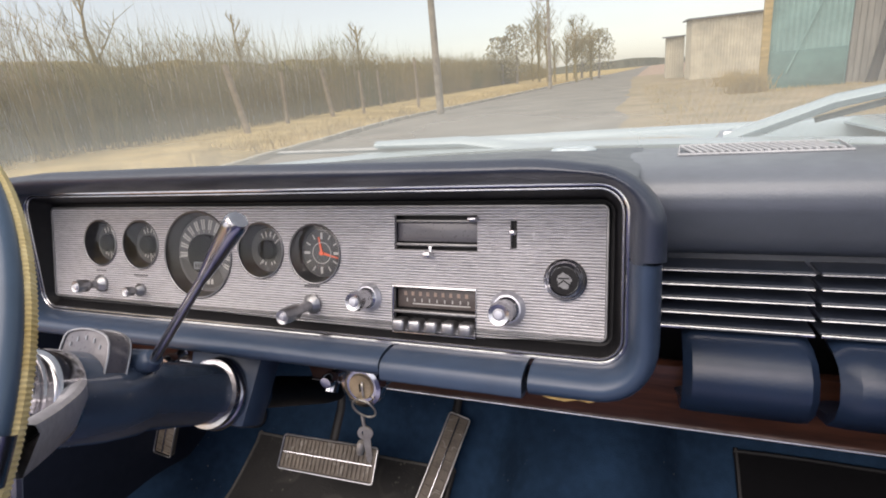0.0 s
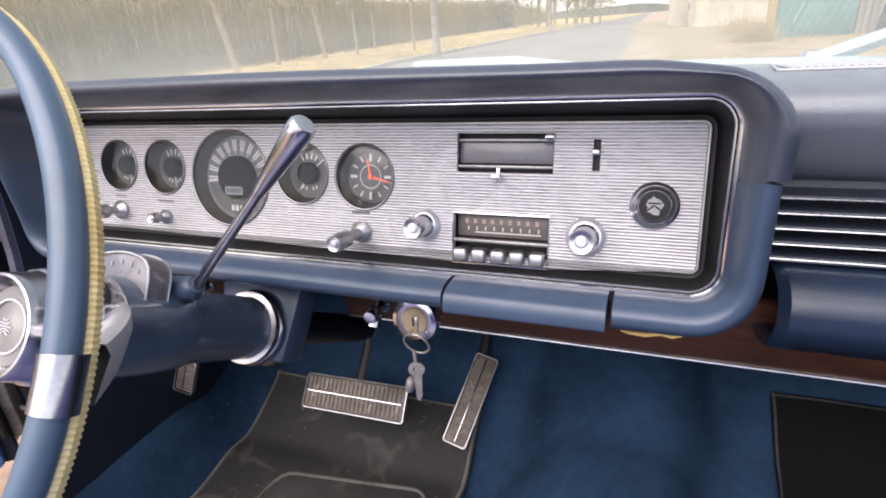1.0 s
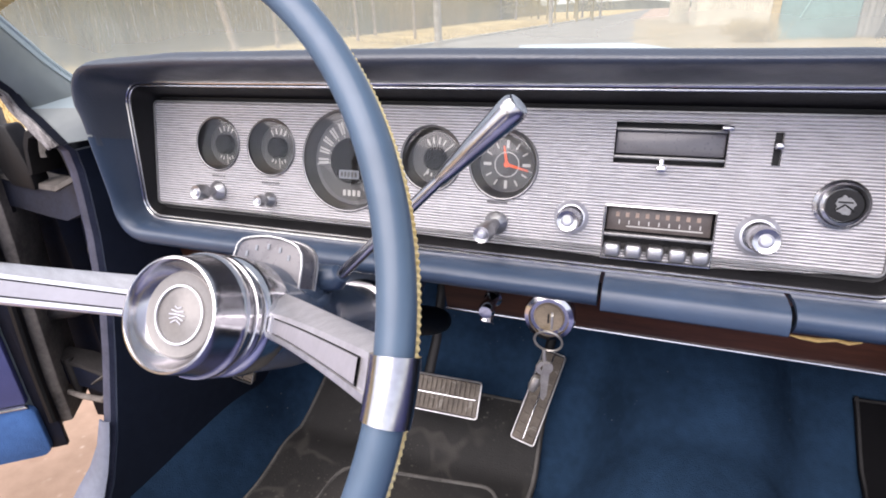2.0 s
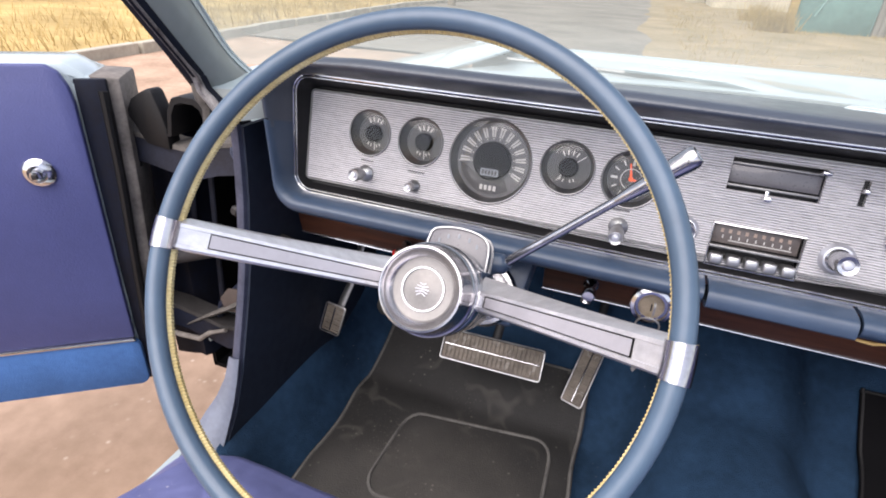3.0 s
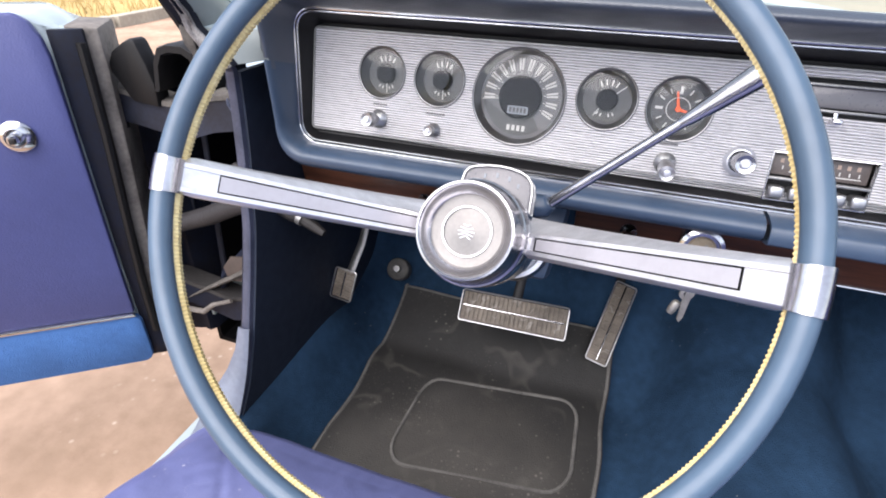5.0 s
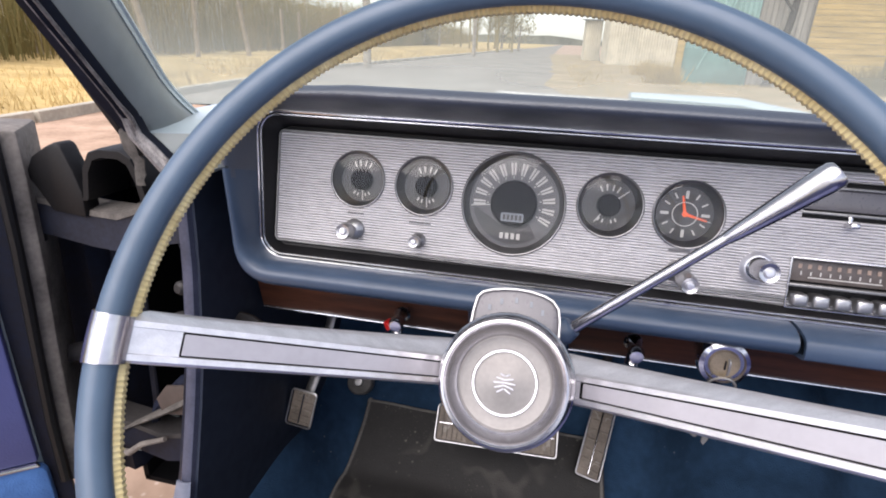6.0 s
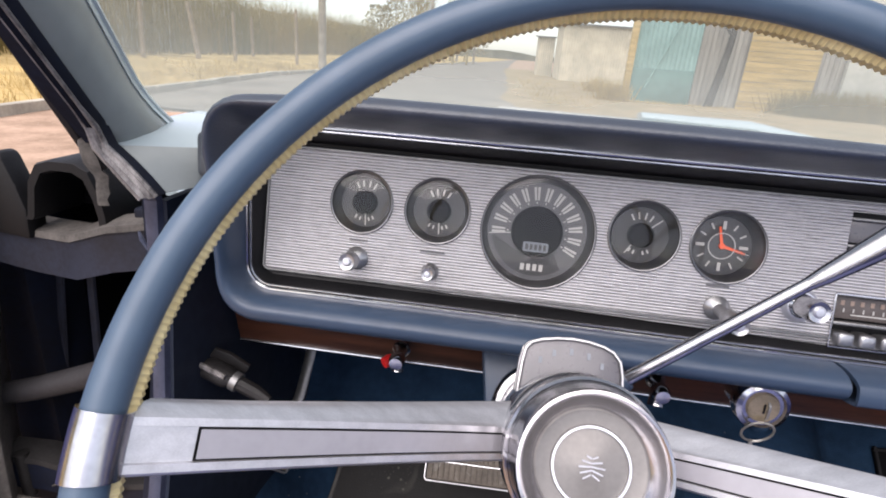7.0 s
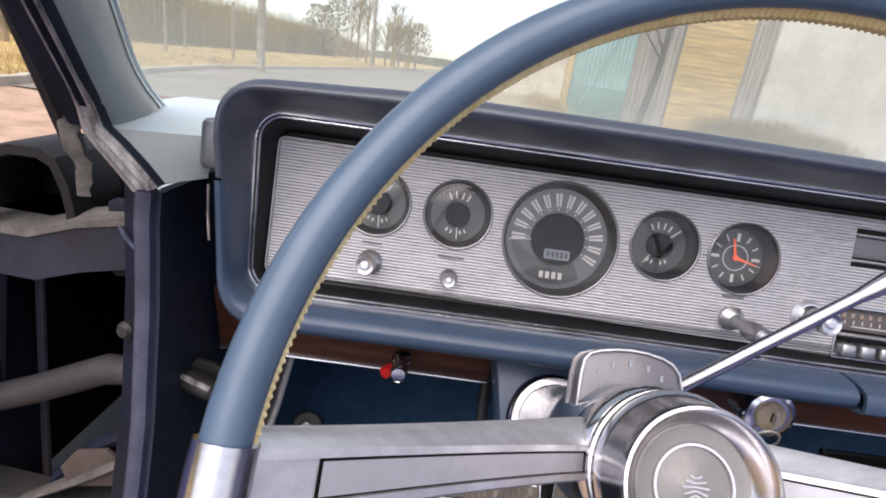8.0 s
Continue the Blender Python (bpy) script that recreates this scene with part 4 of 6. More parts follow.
rows = [[(x, y, floor_z(x, y)) for x in [LX + 0.005 + (RX - LX - 0.02) * k / 90 for k in range(91)]] for y in [-1.0 + 2.36 * j / 110 for j in range(111)]]
tagged(part("floor", sheet(rows), CARPET), "worn deep blue carpet over the car floor and tunnel", "carpet", kind="structure")


def mat_sheet(name, x0, x1, y0, y1, label, wob, panel, mat=RUBBER, edging=DUSTY):
    root = thing(name, ((x0 + x1) / 2, (y0 + y1) / 2, 0.34), label, "floor mat", "floor mats")

    def at(u, v, lift=0.008):
        y = y0 + (y1 - y0) * v
        x = x0 + (x1 - x0) * u + wob * noise.noise((u * 2.0, y * 7, 1)) * (u * 2 - 1)
        return (x, y, floor_z(x, y) + lift + 0.004 * noise.noise((x * 8, y * 8, 4)))

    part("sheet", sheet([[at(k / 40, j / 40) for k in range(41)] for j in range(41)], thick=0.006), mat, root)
    edge = [at(0.01, v / 30, 0.0135) for v in range(31)] + [at(u / 20, 0.995, 0.0135) for u in range(21)] + [at(0.99, 1 - v / 30, 0.0135) for v in range(31)]
    part("border", tube(edge, 0.004, 6), edging, root, "raised rubber border")
    if panel:
        a, b, c, d = panel
        o = round_rect(a, b, c, d, 0.08, 5)
        part("ridge", tube([at(u, v + 0.10 * (u - 0.6), 0.0145) for u, v in o + o[:1]], 0.0036, 6), DUSTY, root, "raised outline of the heel pad")


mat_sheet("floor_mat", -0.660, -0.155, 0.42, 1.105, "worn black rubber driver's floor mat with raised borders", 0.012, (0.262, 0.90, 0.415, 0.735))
mat_sheet("floor_mat", 0.354, 0.74, 0.40, 1.18, "black rubber passenger floor mat with a wavy edge", 0.025, None, VELVET, BLACK)

# ---- dashboard ----
PV, PW, PO = Vector((0, 0.246, 0.969)), Vector((0, -0.969, 0.246)), Vector((0, 0.7805, 0.985))
MP = basis(PO, (1, 0, 0), PV, PW)


def P(x, v, w=0.0):
    return PO + Vector((x, 0, 0)) + PV * v + PW * w


def at_plate(x, v, w=0.0):
    return MP @ Matrix.Translation((x, v, w))


def vz(z):
    return (z - 0.985) / 0.969


dash = thing("dashboard", (0.04, 0.85, 0.9), "navy padded car dashboard with blue painted lower edge", "dashboard", kind="structure")
TX0, TX1, TV0, TV1 = -0.662, 0.184, -0.086, 0.086


def trim_w(v):
    return 0.021 + 0.012 * v / 0.086


def front_w(v):
    return 0.037 + 0.069 * min(max((v + 0.106) / 0.213, 0), 1.02)


def dense_rect(x0, x1, y0, y1, r, step=0.02):
    pts = round_rect(x0, x1, y0, y1, r, 8)
    out = []
    for (ax, ay), (bx, by) in zip(pts, pts[1:] + pts[:1]):
        n = max(int(math.hypot(bx - ax, by - ay) / step), 1)
        out += [(ax + (bx - ax) * k / n, ay + (by - ay) * k / n) for k in range(n)]
    return out


loop = dense_rect(TX0, TX1, TV0, TV1, 0.026)
SPLIT = vz(1.003)
cut = []
for k, p in enumerate(loop):
    q = loop[(k + 1) % len(loop)]
    cut.append(p)
    if (p[1] - SPLIT) * (q[1] - SPLIT) < 0:
        pair = [(p[0], SPLIT - 0.0022), (p[0], SPLIT + 0.0006)]
        cut += pair if q[1] > p[1] else pair[::-1]
loop = [p for p in cut if abs(p[1] - SPLIT) > 0.004 or min(abs(p[1] - SPLIT + 0.0022), abs(p[1] - SPLIT - 0.0006)) < 1e-6]
nrm_of = {}
for k, p in enumerate(loop):
    a, b = loop[k - 1], loop[(k + 1) % len(loop)]
    d = Vector((b[0] - a[0], b[1] - a[1])).normalized()
    nrm_of[p] = (d.y, -d.x)


def spread(p):
    """The bezel is narrower at its ends, most on the door side."""
    return 1 - (0.52 if p[1] > SPLIT else 0.38) * max(-nrm_of[p][0], 0) ** 2 - 0.12 * max(nrm_of[p][0], 0) ** 2


def trim_rows(pts, prof):
    """A profile of (outward, height over the trim line) carried round the trim."""
    return [[P(p[0] + nrm_of[p][0] * o, p[1] + nrm_of[p][1] * o, trim_w(p[1]) + w) for o, w in prof] for p in pts]


def brow_drop(x):
    return 0.010 * smooth_step(-0.66, -0.54, x) + 0.020 * smooth_step(-0.52, -0.69, x) + 0.005 * smooth_step(-0.30, 0.10, x) + 0.010 * smooth_step(0.10, 0.20, x)


def strip_rows(pts, prof):
    """The same with heights as shares of the way from trim to front edge."""
    return [[P(p[0] + nrm_of[p][0] * o * spread(p), p[1] + nrm_of[p][1] * o - brow_drop(p[0]) * min(o / 0.03, 1) * smooth_step(0.03, 0.086, p[1]), trim_w(p[1]) + f * (front_w(p[1]) - trim_w(p[1]))) for o, f in prof] for p in pts]


part("trim_ring", sheet(trim_rows(loop, [(-0.0012, -0.003), (-0.0012, 0.0012), (0.0, 0.0022), (0.0018, 0.0022), (0.0026, 0.001), (0.0026, -0.003)]), close_v=True, close_u=True), CHROME, dash, "bright trim line round the instruments")
part("trim_ring", sheet(trim_rows(loop, [(-0.0046, -0.003), (-0.0046, 0.0002), (-0.0038, 0.001), (-0.0028, 0.001), (-0.0022, 0.0), (-0.0022, -0.003)]), close_v=True, close_u=True), WORN, dash)
rows = [[P(p[0] + nrm_of[p][0] * o, p[1] + nrm_of[p][1] * o, w if w < 0.01 else trim_w(p[1]) - 0.001) for o, w in ((0.002, 1), (-0.005, 1), (-0.013, -0.004), (-0.026, -0.0075))] for p in loop]
part("recess", sheet(rows, close_v=True), BLACK, dash, "black recess round the instrument plate")

# padded upper bezel and painted lower bezel, with the joint lines of the lower one
upper = [(0.002, -0.05), (0.004, 0.35), (0.008, 0.72), (0.014, 0.93), (0.021, 1.0), (0.028, 0.96), (0.034, 0.84), (0.037, 0.6), (0.037, 0.2), (0.036, -0.6), (0.036, -1.8)]
lower = [(0.002, -0.05), (0.004, 0.4), (0.008, 0.75), (0.014, 0.96), (0.020, 1.0), (0.027, 0.9), (0.032, 0.62), (0.034, 0.2), (0.033, -0.4), (0.030, -1.6)]


drawer = [(0.002, -0.05), (0.004, 0.42), (0.008, 0.80), (0.012, 1.02), (0.016, 1.10), (0.023, 1.13), (0.0305, 1.10), (0.0330, 0.98), (0.0335, 0.5), (0.033, -0.4), (0.030, -1.6)]


def finer(prof, n=3):
    """The profile with rounded steps between its points."""
    out = []
    for k in range(len(prof) - 1):
        p0, p1, p2, p3 = prof[max(k - 1, 0)], prof[k], prof[k + 1], prof[min(k + 2, len(prof) - 1)]
        for j in range(n):
            t = j / n
            out.append(tuple(0.5 * (2 * b + (c - a) * t + (2 * a - 5 * b + 4 * c - d) * t * t + (3 * b - a - 3 * c + d) * t ** 3) for a, b, c, d in zip(p0, p1, p2, p3)))
    return out + [prof[-1]]


upper, lower, drawer = finer(upper), finer(lower), finer(drawer)
start = next(k for k in range(len(loop)) if loop[k - 1][1] < SPLIT <= loop[k][1])
turned = loop[start:] + loop[:start]
up_loop = [p for p in turned if p[1] >= SPLIT]
lo_loop = [p for p in turned if p[1] < SPLIT - 0.002]
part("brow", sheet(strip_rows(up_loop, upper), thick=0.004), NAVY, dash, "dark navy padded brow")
for ex, sgn, k in ((TX0, -1, 0.38), (TX1, 1, 0.66)):
    rows = [[P(ex + sgn * (0.0015 + o * k), v, trim_w(v) + 0.92 * f * (front_w(v) - trim_w(v))) for o, f in lower] for v in (SPLIT - 0.012, SPLIT - 0.004, SPLIT + 0.004, SPLIT + 0.012)]
    part("joint_backing", sheet(rows), NAVY, dash, "dark strip behind the bezel joint")
seg = [[], [], []]
for p in lo_loop:
    bottom = p[1] < TV0 + 0.004
    if bottom and abs(p[0] + 0.064) < 0.0085 or bottom and abs(p[0] - 0.094) < 0.0085:
        continue
    seg[0 if p[0] < -0.064 else 1 if p[0] < 0.094 and bottom else 2].append(p)
for q, (ea, eb) in zip(seg, ((None, -0.0655), (-0.0615, 0.0915), (0.0965, None))):
    q.sort(key=lambda p: math.atan2(p[1] + 0.04, (p[0] + 0.24) * 0.2) % (2 * math.pi) if p[0] < -0.25 else 10 + math.atan2(p[1] + 0.04, (p[0] + 0.24) * 0.2))
for q, (ea, eb) in zip(seg, ((None, -0.0655), (-0.0615, 0.0915), (0.0965, None))):
    edge_form = drawer if ea is not None and eb is not None else lower
    rows = strip_rows(q, edge_form)
    fw, tw = front_w(TV0), trim_w(TV0)
    if ea is not None:
        rows.insert(0, [P(ea, TV0 - o, tw + f * (fw - tw)) for o, f in edge_form])
    if eb is not None:
        rows.append([P(eb, TV0 - o, tw + f * (fw - tw)) for o, f in edge_form])
    part("lower_bezel", sheet(rows, thick=0.004), BLUE, dash, "blue painted rounded lower edge")

# top of the dashboard
def top_rows(x0, x1, n, heights):
    out = []
    for k in range(n + 1):
        x = x0 + (x1 - x0) * k / n
        ye = windscreen_y(x, 1.066) - 0.006
        e = smooth_step(0.08, 0.215, x) if x < 0.2215 and heights[0][1] > 1.09 else 0
        out.append([(x, 0.735 + (ye - 0.735) * f, z - brow_drop(x) * (1 - f) * (1 - e) - e * (z - 1.074) * 0.9) for f, z in heights])
    return out


rows = top_rows(-0.672, 0.192, 36, ((0.15, 1.100), (0.20, 1.1070), (0.35, 1.103), (0.7, 1.088), (1.0, 1.074)))
part("dash_top", sheet(rows, thick=0.006), SLATETOP, dash, "navy padded dash top over the instruments, paled for sky sheen")
for k in range(20):
    part("defroster_slat", box((0.0032, 0.056, 0.003), pose(0.240 + 0.0072 * k, 0.945, 1.0790, 0, 0, 12), 0.0008, 1), GRILLE, dash)
rim = [(0.230, 0.912), (0.388, 0.908), (0.392, 0.976), (0.234, 0.980)]
part("defroster_frame", tube([(x, y, 1.0785) for x, y in rim + rim[:1]], 0.0016, 6), GRILLE, dash, "thin pale frame of the defroster grille")

# passenger side: face, vent slats, knee pads
px0, px1 = 0.213, 0.795
rows = []
for k in range(15):
    x = 0.180 + (px1 - 0.180) * k / 14
    ye = windscreen_y(x, 1.066) - 0.006
    rows.append([(x, y, z) for y, z in ((ye, 1.072), (0.90 + (ye - 0.90) * 0.4, 1.0765), (0.885, 1.0775), (0.860, 1.0770), (0.840, 1.0758), (0.823, 1.0730), (0.811, 1.0685), (0.804, 1.0620), (0.802, 1.053), (0.807, 1.040), (0.825, 1.015), (0.845, 0.994), (0.860, 0.983), (0.875, 0.981))])
part("passenger_face", sheet(rows, thick=0.006), FACEBLUE, dash, "smooth passenger dash top and face, slate-blue paled for skylight", angle=60)
part("vent_back", box((px1 - px0, 0.012, 0.09), ((px0 + px1) / 2, 0.885, 0.945), 0.002), NAVY, dash)
for k in range(5):
    z, y = 0.971 - 0.0135 * k, 0.840 - 0.005 * k
    for a, b in ((px0, 0.351), (0.3555, 0.55), (0.555, px1)):
        part("vent_slat", box((b - a, 0.045, 0.003), pose((a + b) / 2, y + 0.022, z - 0.001, -4), 0.0008, 1), NAVY, dash)
        part("slat_edge", box((b - a, 0.004, 0.0018 if k < 4 else 0.0032), (( a + b) / 2, y - 0.002, z), 0.0007, 1), WORN, dash)
for a, b in ((0.236, 0.349), (0.364, 0.548), (0.561, 0.765)):
    prof = [(0.835, 0.912), (0.80, 0.911), (0.780, 0.906), (0.768, 0.895), (0.764, 0.878), (0.770, 0.858), (0.788, 0.838), (0.83, 0.824), (0.88, 0.822)]
    n = 14
    rows = []
    for k in range(n + 1):
        f = k / n
        e = min(f, 1 - f)
        sh = 0.010 * (1 - min(e / 0.09, 1)) ** 2
        rows.append([(a + (b - a) * f, y + sh, z - sh * 0.5) for y, z in prof])
    part("knee_pad", sheet(rows, thick=0.01), KNEE, dash, "rounded blue knee pad")
part("pad_back", box((px1 - px0 + 0.03, 0.02, 0.12), ((px0 + px1) / 2, 0.90, 0.88), 0.004), BLACK, dash)

# wood strip under the dashboard
wood_y, wz0, wz1 = 0.850, 0.768, 0.860
for a, b in ((-0.735, -0.395), (-0.272, 0.785)):
    part("wood_strip", box((b - a, 0.012, wz1 - wz0), pose((a + b) / 2, wood_y + 0.004, (wz0 + wz1) / 2, 12), 0.002), WOOD, dash, "dark walnut strip")
    part("strip_trim", tube([(a, wood_y + 0.008, wz0 - 0.002), (b, wood_y + 0.008, wz0 - 0.002)], 0.0020, 8), WORN, dash, "thin bright lower trim")
    part("strip_trim", tube([(a, wood_y - 0.004, wz1 - 0.006), (b, wood_y - 0.004, wz1 - 0.006)], 0.0018, 8), WORN, dash)
part("torn_foam", tube([(0.104, 0.746, 0.862), (0.112, 0.746, 0.861), (0.126, 0.747, 0.860), (0.140, 0.748, 0.862), (0.150, 0.749, 0.860), (0.160, 0.750, 0.862)], [0.0008, 0.0020, 0.0026, 0.0017, 0.0022, 0.0008], 8, (1, 0.8)), FOAM, dash, "bit of orange foam showing below the edge")
part("under_dash", box((1.44, 0.35, 0.02), (0.02, 1.03, 0.83), 0.004), BLACK, dash)

# ---- instrument plate ----
panel = thing("instrument_panel", (-0.242, 0.78, 0.985), "ribbed aluminium instrument plate with round gauges and radio", "instrument panel")
PX0, PX1, PV0, PV1 = -0.649, 0.165, vz(0.9205), vz(1.050)
GAUGES = [(-0.546, vz(1.0005), 0.0325), (-0.465, vz(0.9995), 0.0335), (-0.360, vz(0.989), 0.0575), (-0.255, vz(0.997), 0.0345), (-0.174, vz(0.995), 0.0355)]
HEAT = (-0.066, 0.032, vz(1.003), vz(1.0405))
RADIO = (-0.068, 0.031, vz(0.9125), vz(0.963))
SLOT = (0.068, 0.075, vz(1.007), vz(1.035))


def plate_mesh():
    bm = bmesh.new()
    loops = [round_rect(PX0, PX1, PV0, PV1, 0.006, 4)] + [circle(x, v, r, 48) for x, v, r in GAUGES]
    loops += [[(a, c), (b, c), (b, d), (a, d)] for a, b, c, d in (HEAT, RADIO, SLOT)]
    es = []
    for lp in loops:
        vs = [bm.verts.new((x, v, 0)) for x, v in lp]
        es += [bm.edges.new((vs[k - 1], vs[k])) for k in range(len(vs))]
    bmesh.ops.triangle_fill(bm, edges=es, use_beauty=True, use_dissolve=False)
    out = bmesh.ops.extrude_face_region(bm, geom=bm.faces[:])
    bmesh.ops.translate(bm, vec=(0, 0, -0.006), verts=[v for v in out["geom"] if isinstance(v, bmesh.types.BMVert)])
    bmesh.ops.transform(bm, matrix=MP, verts=bm.verts)
    return bm


part("plate", plate_mesh(), PLATE, panel, "horizontally ribbed aluminium plate", angle=20)
rim_loop = dense_rect(PX0, PX1, PV0, PV1, 0.006)
part("plate_edge", tube([P(x, v, 0.0005) for x, v in rim_loop + rim_loop[:1]], 0.0015, 6), STEEL, panel)


def gauge(x, v, r, kind):
    g = part("gauge", lathe([(r + 0.0016, 0.0), (r + 0.0016, 0.0014), (r + 0.0006, 0.0020), (r - 0.0006, 0.0016), (r - 0.0012, -0.004), (r - 0.005, -0.014), (r - 0.006, -0.018)], at_plate(x, v), 48), DARKRIM, panel, "round recessed gauge with a dark rim")
    part("dial", lathe([(0, -0.0165), (r - 0.0055, -0.0165), (r - 0.0055, -0.020), (0, -0.020)], at_plate(x, v), 40), DIAL if kind != "speed" else DIALGREY, g, "dark dial face")
    w = -0.0155

    def mark(a, r0, r1, wid, mat=WHITE, wid1=None, name="mark"):
        """A tapered bar at angle a, clockwise from twelve o'clock."""
        t = radians(90 - a)
        d, q = Vector((math.cos(t), math.sin(t))), Vector((-math.sin(t), math.cos(t)))
        wid1 = wid1 or wid
        o = [d * r0 - q * wid / 2, d * r1 - q * wid1 / 2, d * r1 + q * wid1 / 2, d * r0 + q * wid / 2]
        part(name, prism([(c.x, c.y) for c in o], at_plate(x, v, w), 0.0006), mat, g)

    if kind == "speed":
        for k in range(13):
            mark(-94.5 + 17.3 * k, 0.033, 0.0470, 0.0018, WHITE, 0.0026, "numeral_bar")
            mark(-89.5 + 17.3 * k, 0.033, 0.0470, 0.0018, WHITE, 0.0026, "numeral_bar")
            mark(-92 + 17.3 * k, 0.0295, 0.0315, 0.0012, WHITE, 0.0012, "tick")
        part("dial_centre", lathe([(0, 0.009), (0.024, 0.009), (0.0265, 0.007), (0.027, -0.002), (0, -0.002)], at_plate(x, v, w), 36), VELVET, g, "raised black centre")
        part("counter_window", prism(round_rect(-0.013, 0.013, -0.0205, -0.0105, 0.0015, 2), at_plate(x, v, w + 0.0092), 0.0008), SLATE, g, "pale counter window")
        for k in range(5):
            part("digit_bar", prism([(-0.0105 + 0.0046 * k, -0.0185), (-0.0075 + 0.0046 * k, -0.0185), (-0.0075 + 0.0046 * k, -0.0125), (-0.0105 + 0.0046 * k, -0.0125)], at_plate(x, v, w + 0.0101), 0.0004), DIAL, g)
        for k in range(4):
            part("letter_bar", prism([(-0.013 + 0.0065 * k, -0.0415), (-0.009 + 0.0065 * k, -0.0415), (-0.009 + 0.0065 * k, -0.0345), (-0.013 + 0.0065 * k, -0.0345)], at_plate(x, v, w), 0.0005), WHITE, g)
        part("lower_shade", prism([(-0.0455, -0.006)] + [(0.047 * math.cos(radians(t)), 0.047 * math.sin(radians(t))) for t in range(190, 316, 9)] + [(0.020, -0.021), (0, -0.028), (-0.020, -0.021)], at_plate(x, v, w - 0.0006), 0.0004), DIAL, g)
        mark(-97, 0.026, 0.050, 0.0010, WHITE, name="needle")
    elif kind == "clock":
        for k in range(12):
            mark(30 * k, 0.019 if k % 3 else 0.017, 0.0255, 0.0016 if k % 3 else 0.0032)
        part("chapter_ring", lathe([(0.0125, 0), (0.0135, 0), (0.0135, 0.0006), (0.0125, 0.0006)], at_plate(x, v, w), 32, True), WHITE, g)
        mark(-12, -0.003, 0.020, 0.0034, ORANGE, 0.0018, "hour_hand")
        mark(104, -0.003, 0.024, 0.0034, ORANGE, 0.0018, "minute_hand")
        mark(104, 0.012, 0.028, 0.0008, WHITE, name="second_hand")
        part("hub", lathe([(0.003, 0), (0.003, 0.002), (0, 0.002)], at_plate(x, v, w), 12), ORANGE, g)
    else:
        for a in (-28, -10, 10, 28, 150, 165, 195, 210):
            mark(a, 0.0165, 0.0235 if abs(a) < 90 else 0.0205, 0.0016)
        if kind == "line":
            mark(50, 0.013, 0.027, 0.0012, name="needle")
            mark(215, 0.013, 0.024, 0.0010, name="needle")
        else:
            mark(176, 0.012, 0.025, 0.0012, name="needle")
        part("dial_centre", lathe([(0, 0.009), (0.0105, 0.009), (0.0125, 0.007), (0.013, -0.002), (0, -0.002)], at_plate(x, v, w), 24), VELVET, g, "raised black centre")
    part("lens", lathe([(0, 0.0020), (r * 0.5, 0.0016), (r - 0.002, 0.0)], at_plate(x, v), 40), LENS, g, "clear domed glass").visible_shadow = False
    return g


for (x, v, r), kind in zip(GAUGES, ("small", "small", "speed", "line", "clock")):
    gauge(x, v, r, kind)


def knob(x, v, r, length, stem, mat=WORN, tip=None, down=0.0, name="knob"):
    """A turned knob standing off the plate."""
    m = at_plate(x, v) @ pose(0, 0, 0, down)
    k = part(name, lathe([(r * 1.25, 0), (r * 1.3, 0.004), (r * 0.9, 0.008), (stem, 0.010), (stem, length * 0.45), (r * 0.72, length * 0.5), (r * 0.95, length * 0.58), (r, length * 0.85), (r * 0.85, length), (r * 0.5, length * 0.965), (0, length * 0.95)], m, 24), mat, panel, "turned bright knob")
    if tip:
        part("cap", lathe([(r * 0.5, length * 0.97), (r * 0.35, length * 1.02), (0, length * 1.03)], m, 16), tip, k)
    return k


def label_bar(x, v, w, h=0.0022):
    part("label_bar", box((w, h, 0.0006), at_plate(x, v, 0.0006)), DIALGREY, panel)


knob(-0.546, vz(0.943), 0.0095, 0.040, 0.005, KNOBMAT, SATIN)
knob(-0.466, vz(0.938), 0.0070, 0.026, 0.004, KNOBMAT, SATIN)
knob(-0.177, vz(0.9365), 0.0095, 0.060, 0.006, KNOBMAT, SATIN, 6)
knob(-0.100, vz(0.948), 0.0115, 0.036, 0.009, WORN, SATIN)
knob(0.066, vz(0.946), 0.0125, 0.038, 0.010, WORN, SATIN)
for kx, kz, rr in ((-0.100, 0.948, 0.017), (0.066, 0.946, 0.019)):
    part("escutcheon", lathe([(rr, 0), (rr, 0.002), (rr * 0.8, 0.006), (rr * 0.5, 0.007), (0, 0.007)], at_plate(kx, vz(kz)), 32), SATIN, panel, "round satin escutcheon")
label_bar(-0.546, vz(0.9615), 0.020)
label_bar(-0.466, vz(0.958), 0.026)
label_bar(-0.178, vz(0.957), 0.022)

# lighter with a dark crest disc
lt = part("lighter", lathe([(0.0215, 0), (0.0215, 0.003), (0.019, 0.005), (0.0175, 0.003), (0.0175, 0.008), (0.0150, 0.010), (0.0140, 0.008), (0, 0.008)], at_plate(0.125, vz(0.978)), 36), WORN, panel, "round lighter in a bright ring")
part("disc", lathe([(0.0138, 0.008), (0.0138, 0.0095), (0, 0.0098)], at_plate(0.125, vz(0.978)), 28), BLACK, lt)
crest = [(0.74 * (0.0092 + 0.0010 * math.sin(5 * t + 0.7) + 0.0007 * math.sin(11 * t)) * math.cos(t), 0.78 * (0.0100 + 0.0010 * math.sin(4 * t) - 0.0007 * math.cos(9 * t)) * math.sin(t)) for t in [2 * math.pi * k / 40 for k in range(40)]]
part("crest_shape", prism(crest, at_plate(0.125, vz(0.978), 0.0096), 0.0012), STEEL, lt, "uneven pale crest")
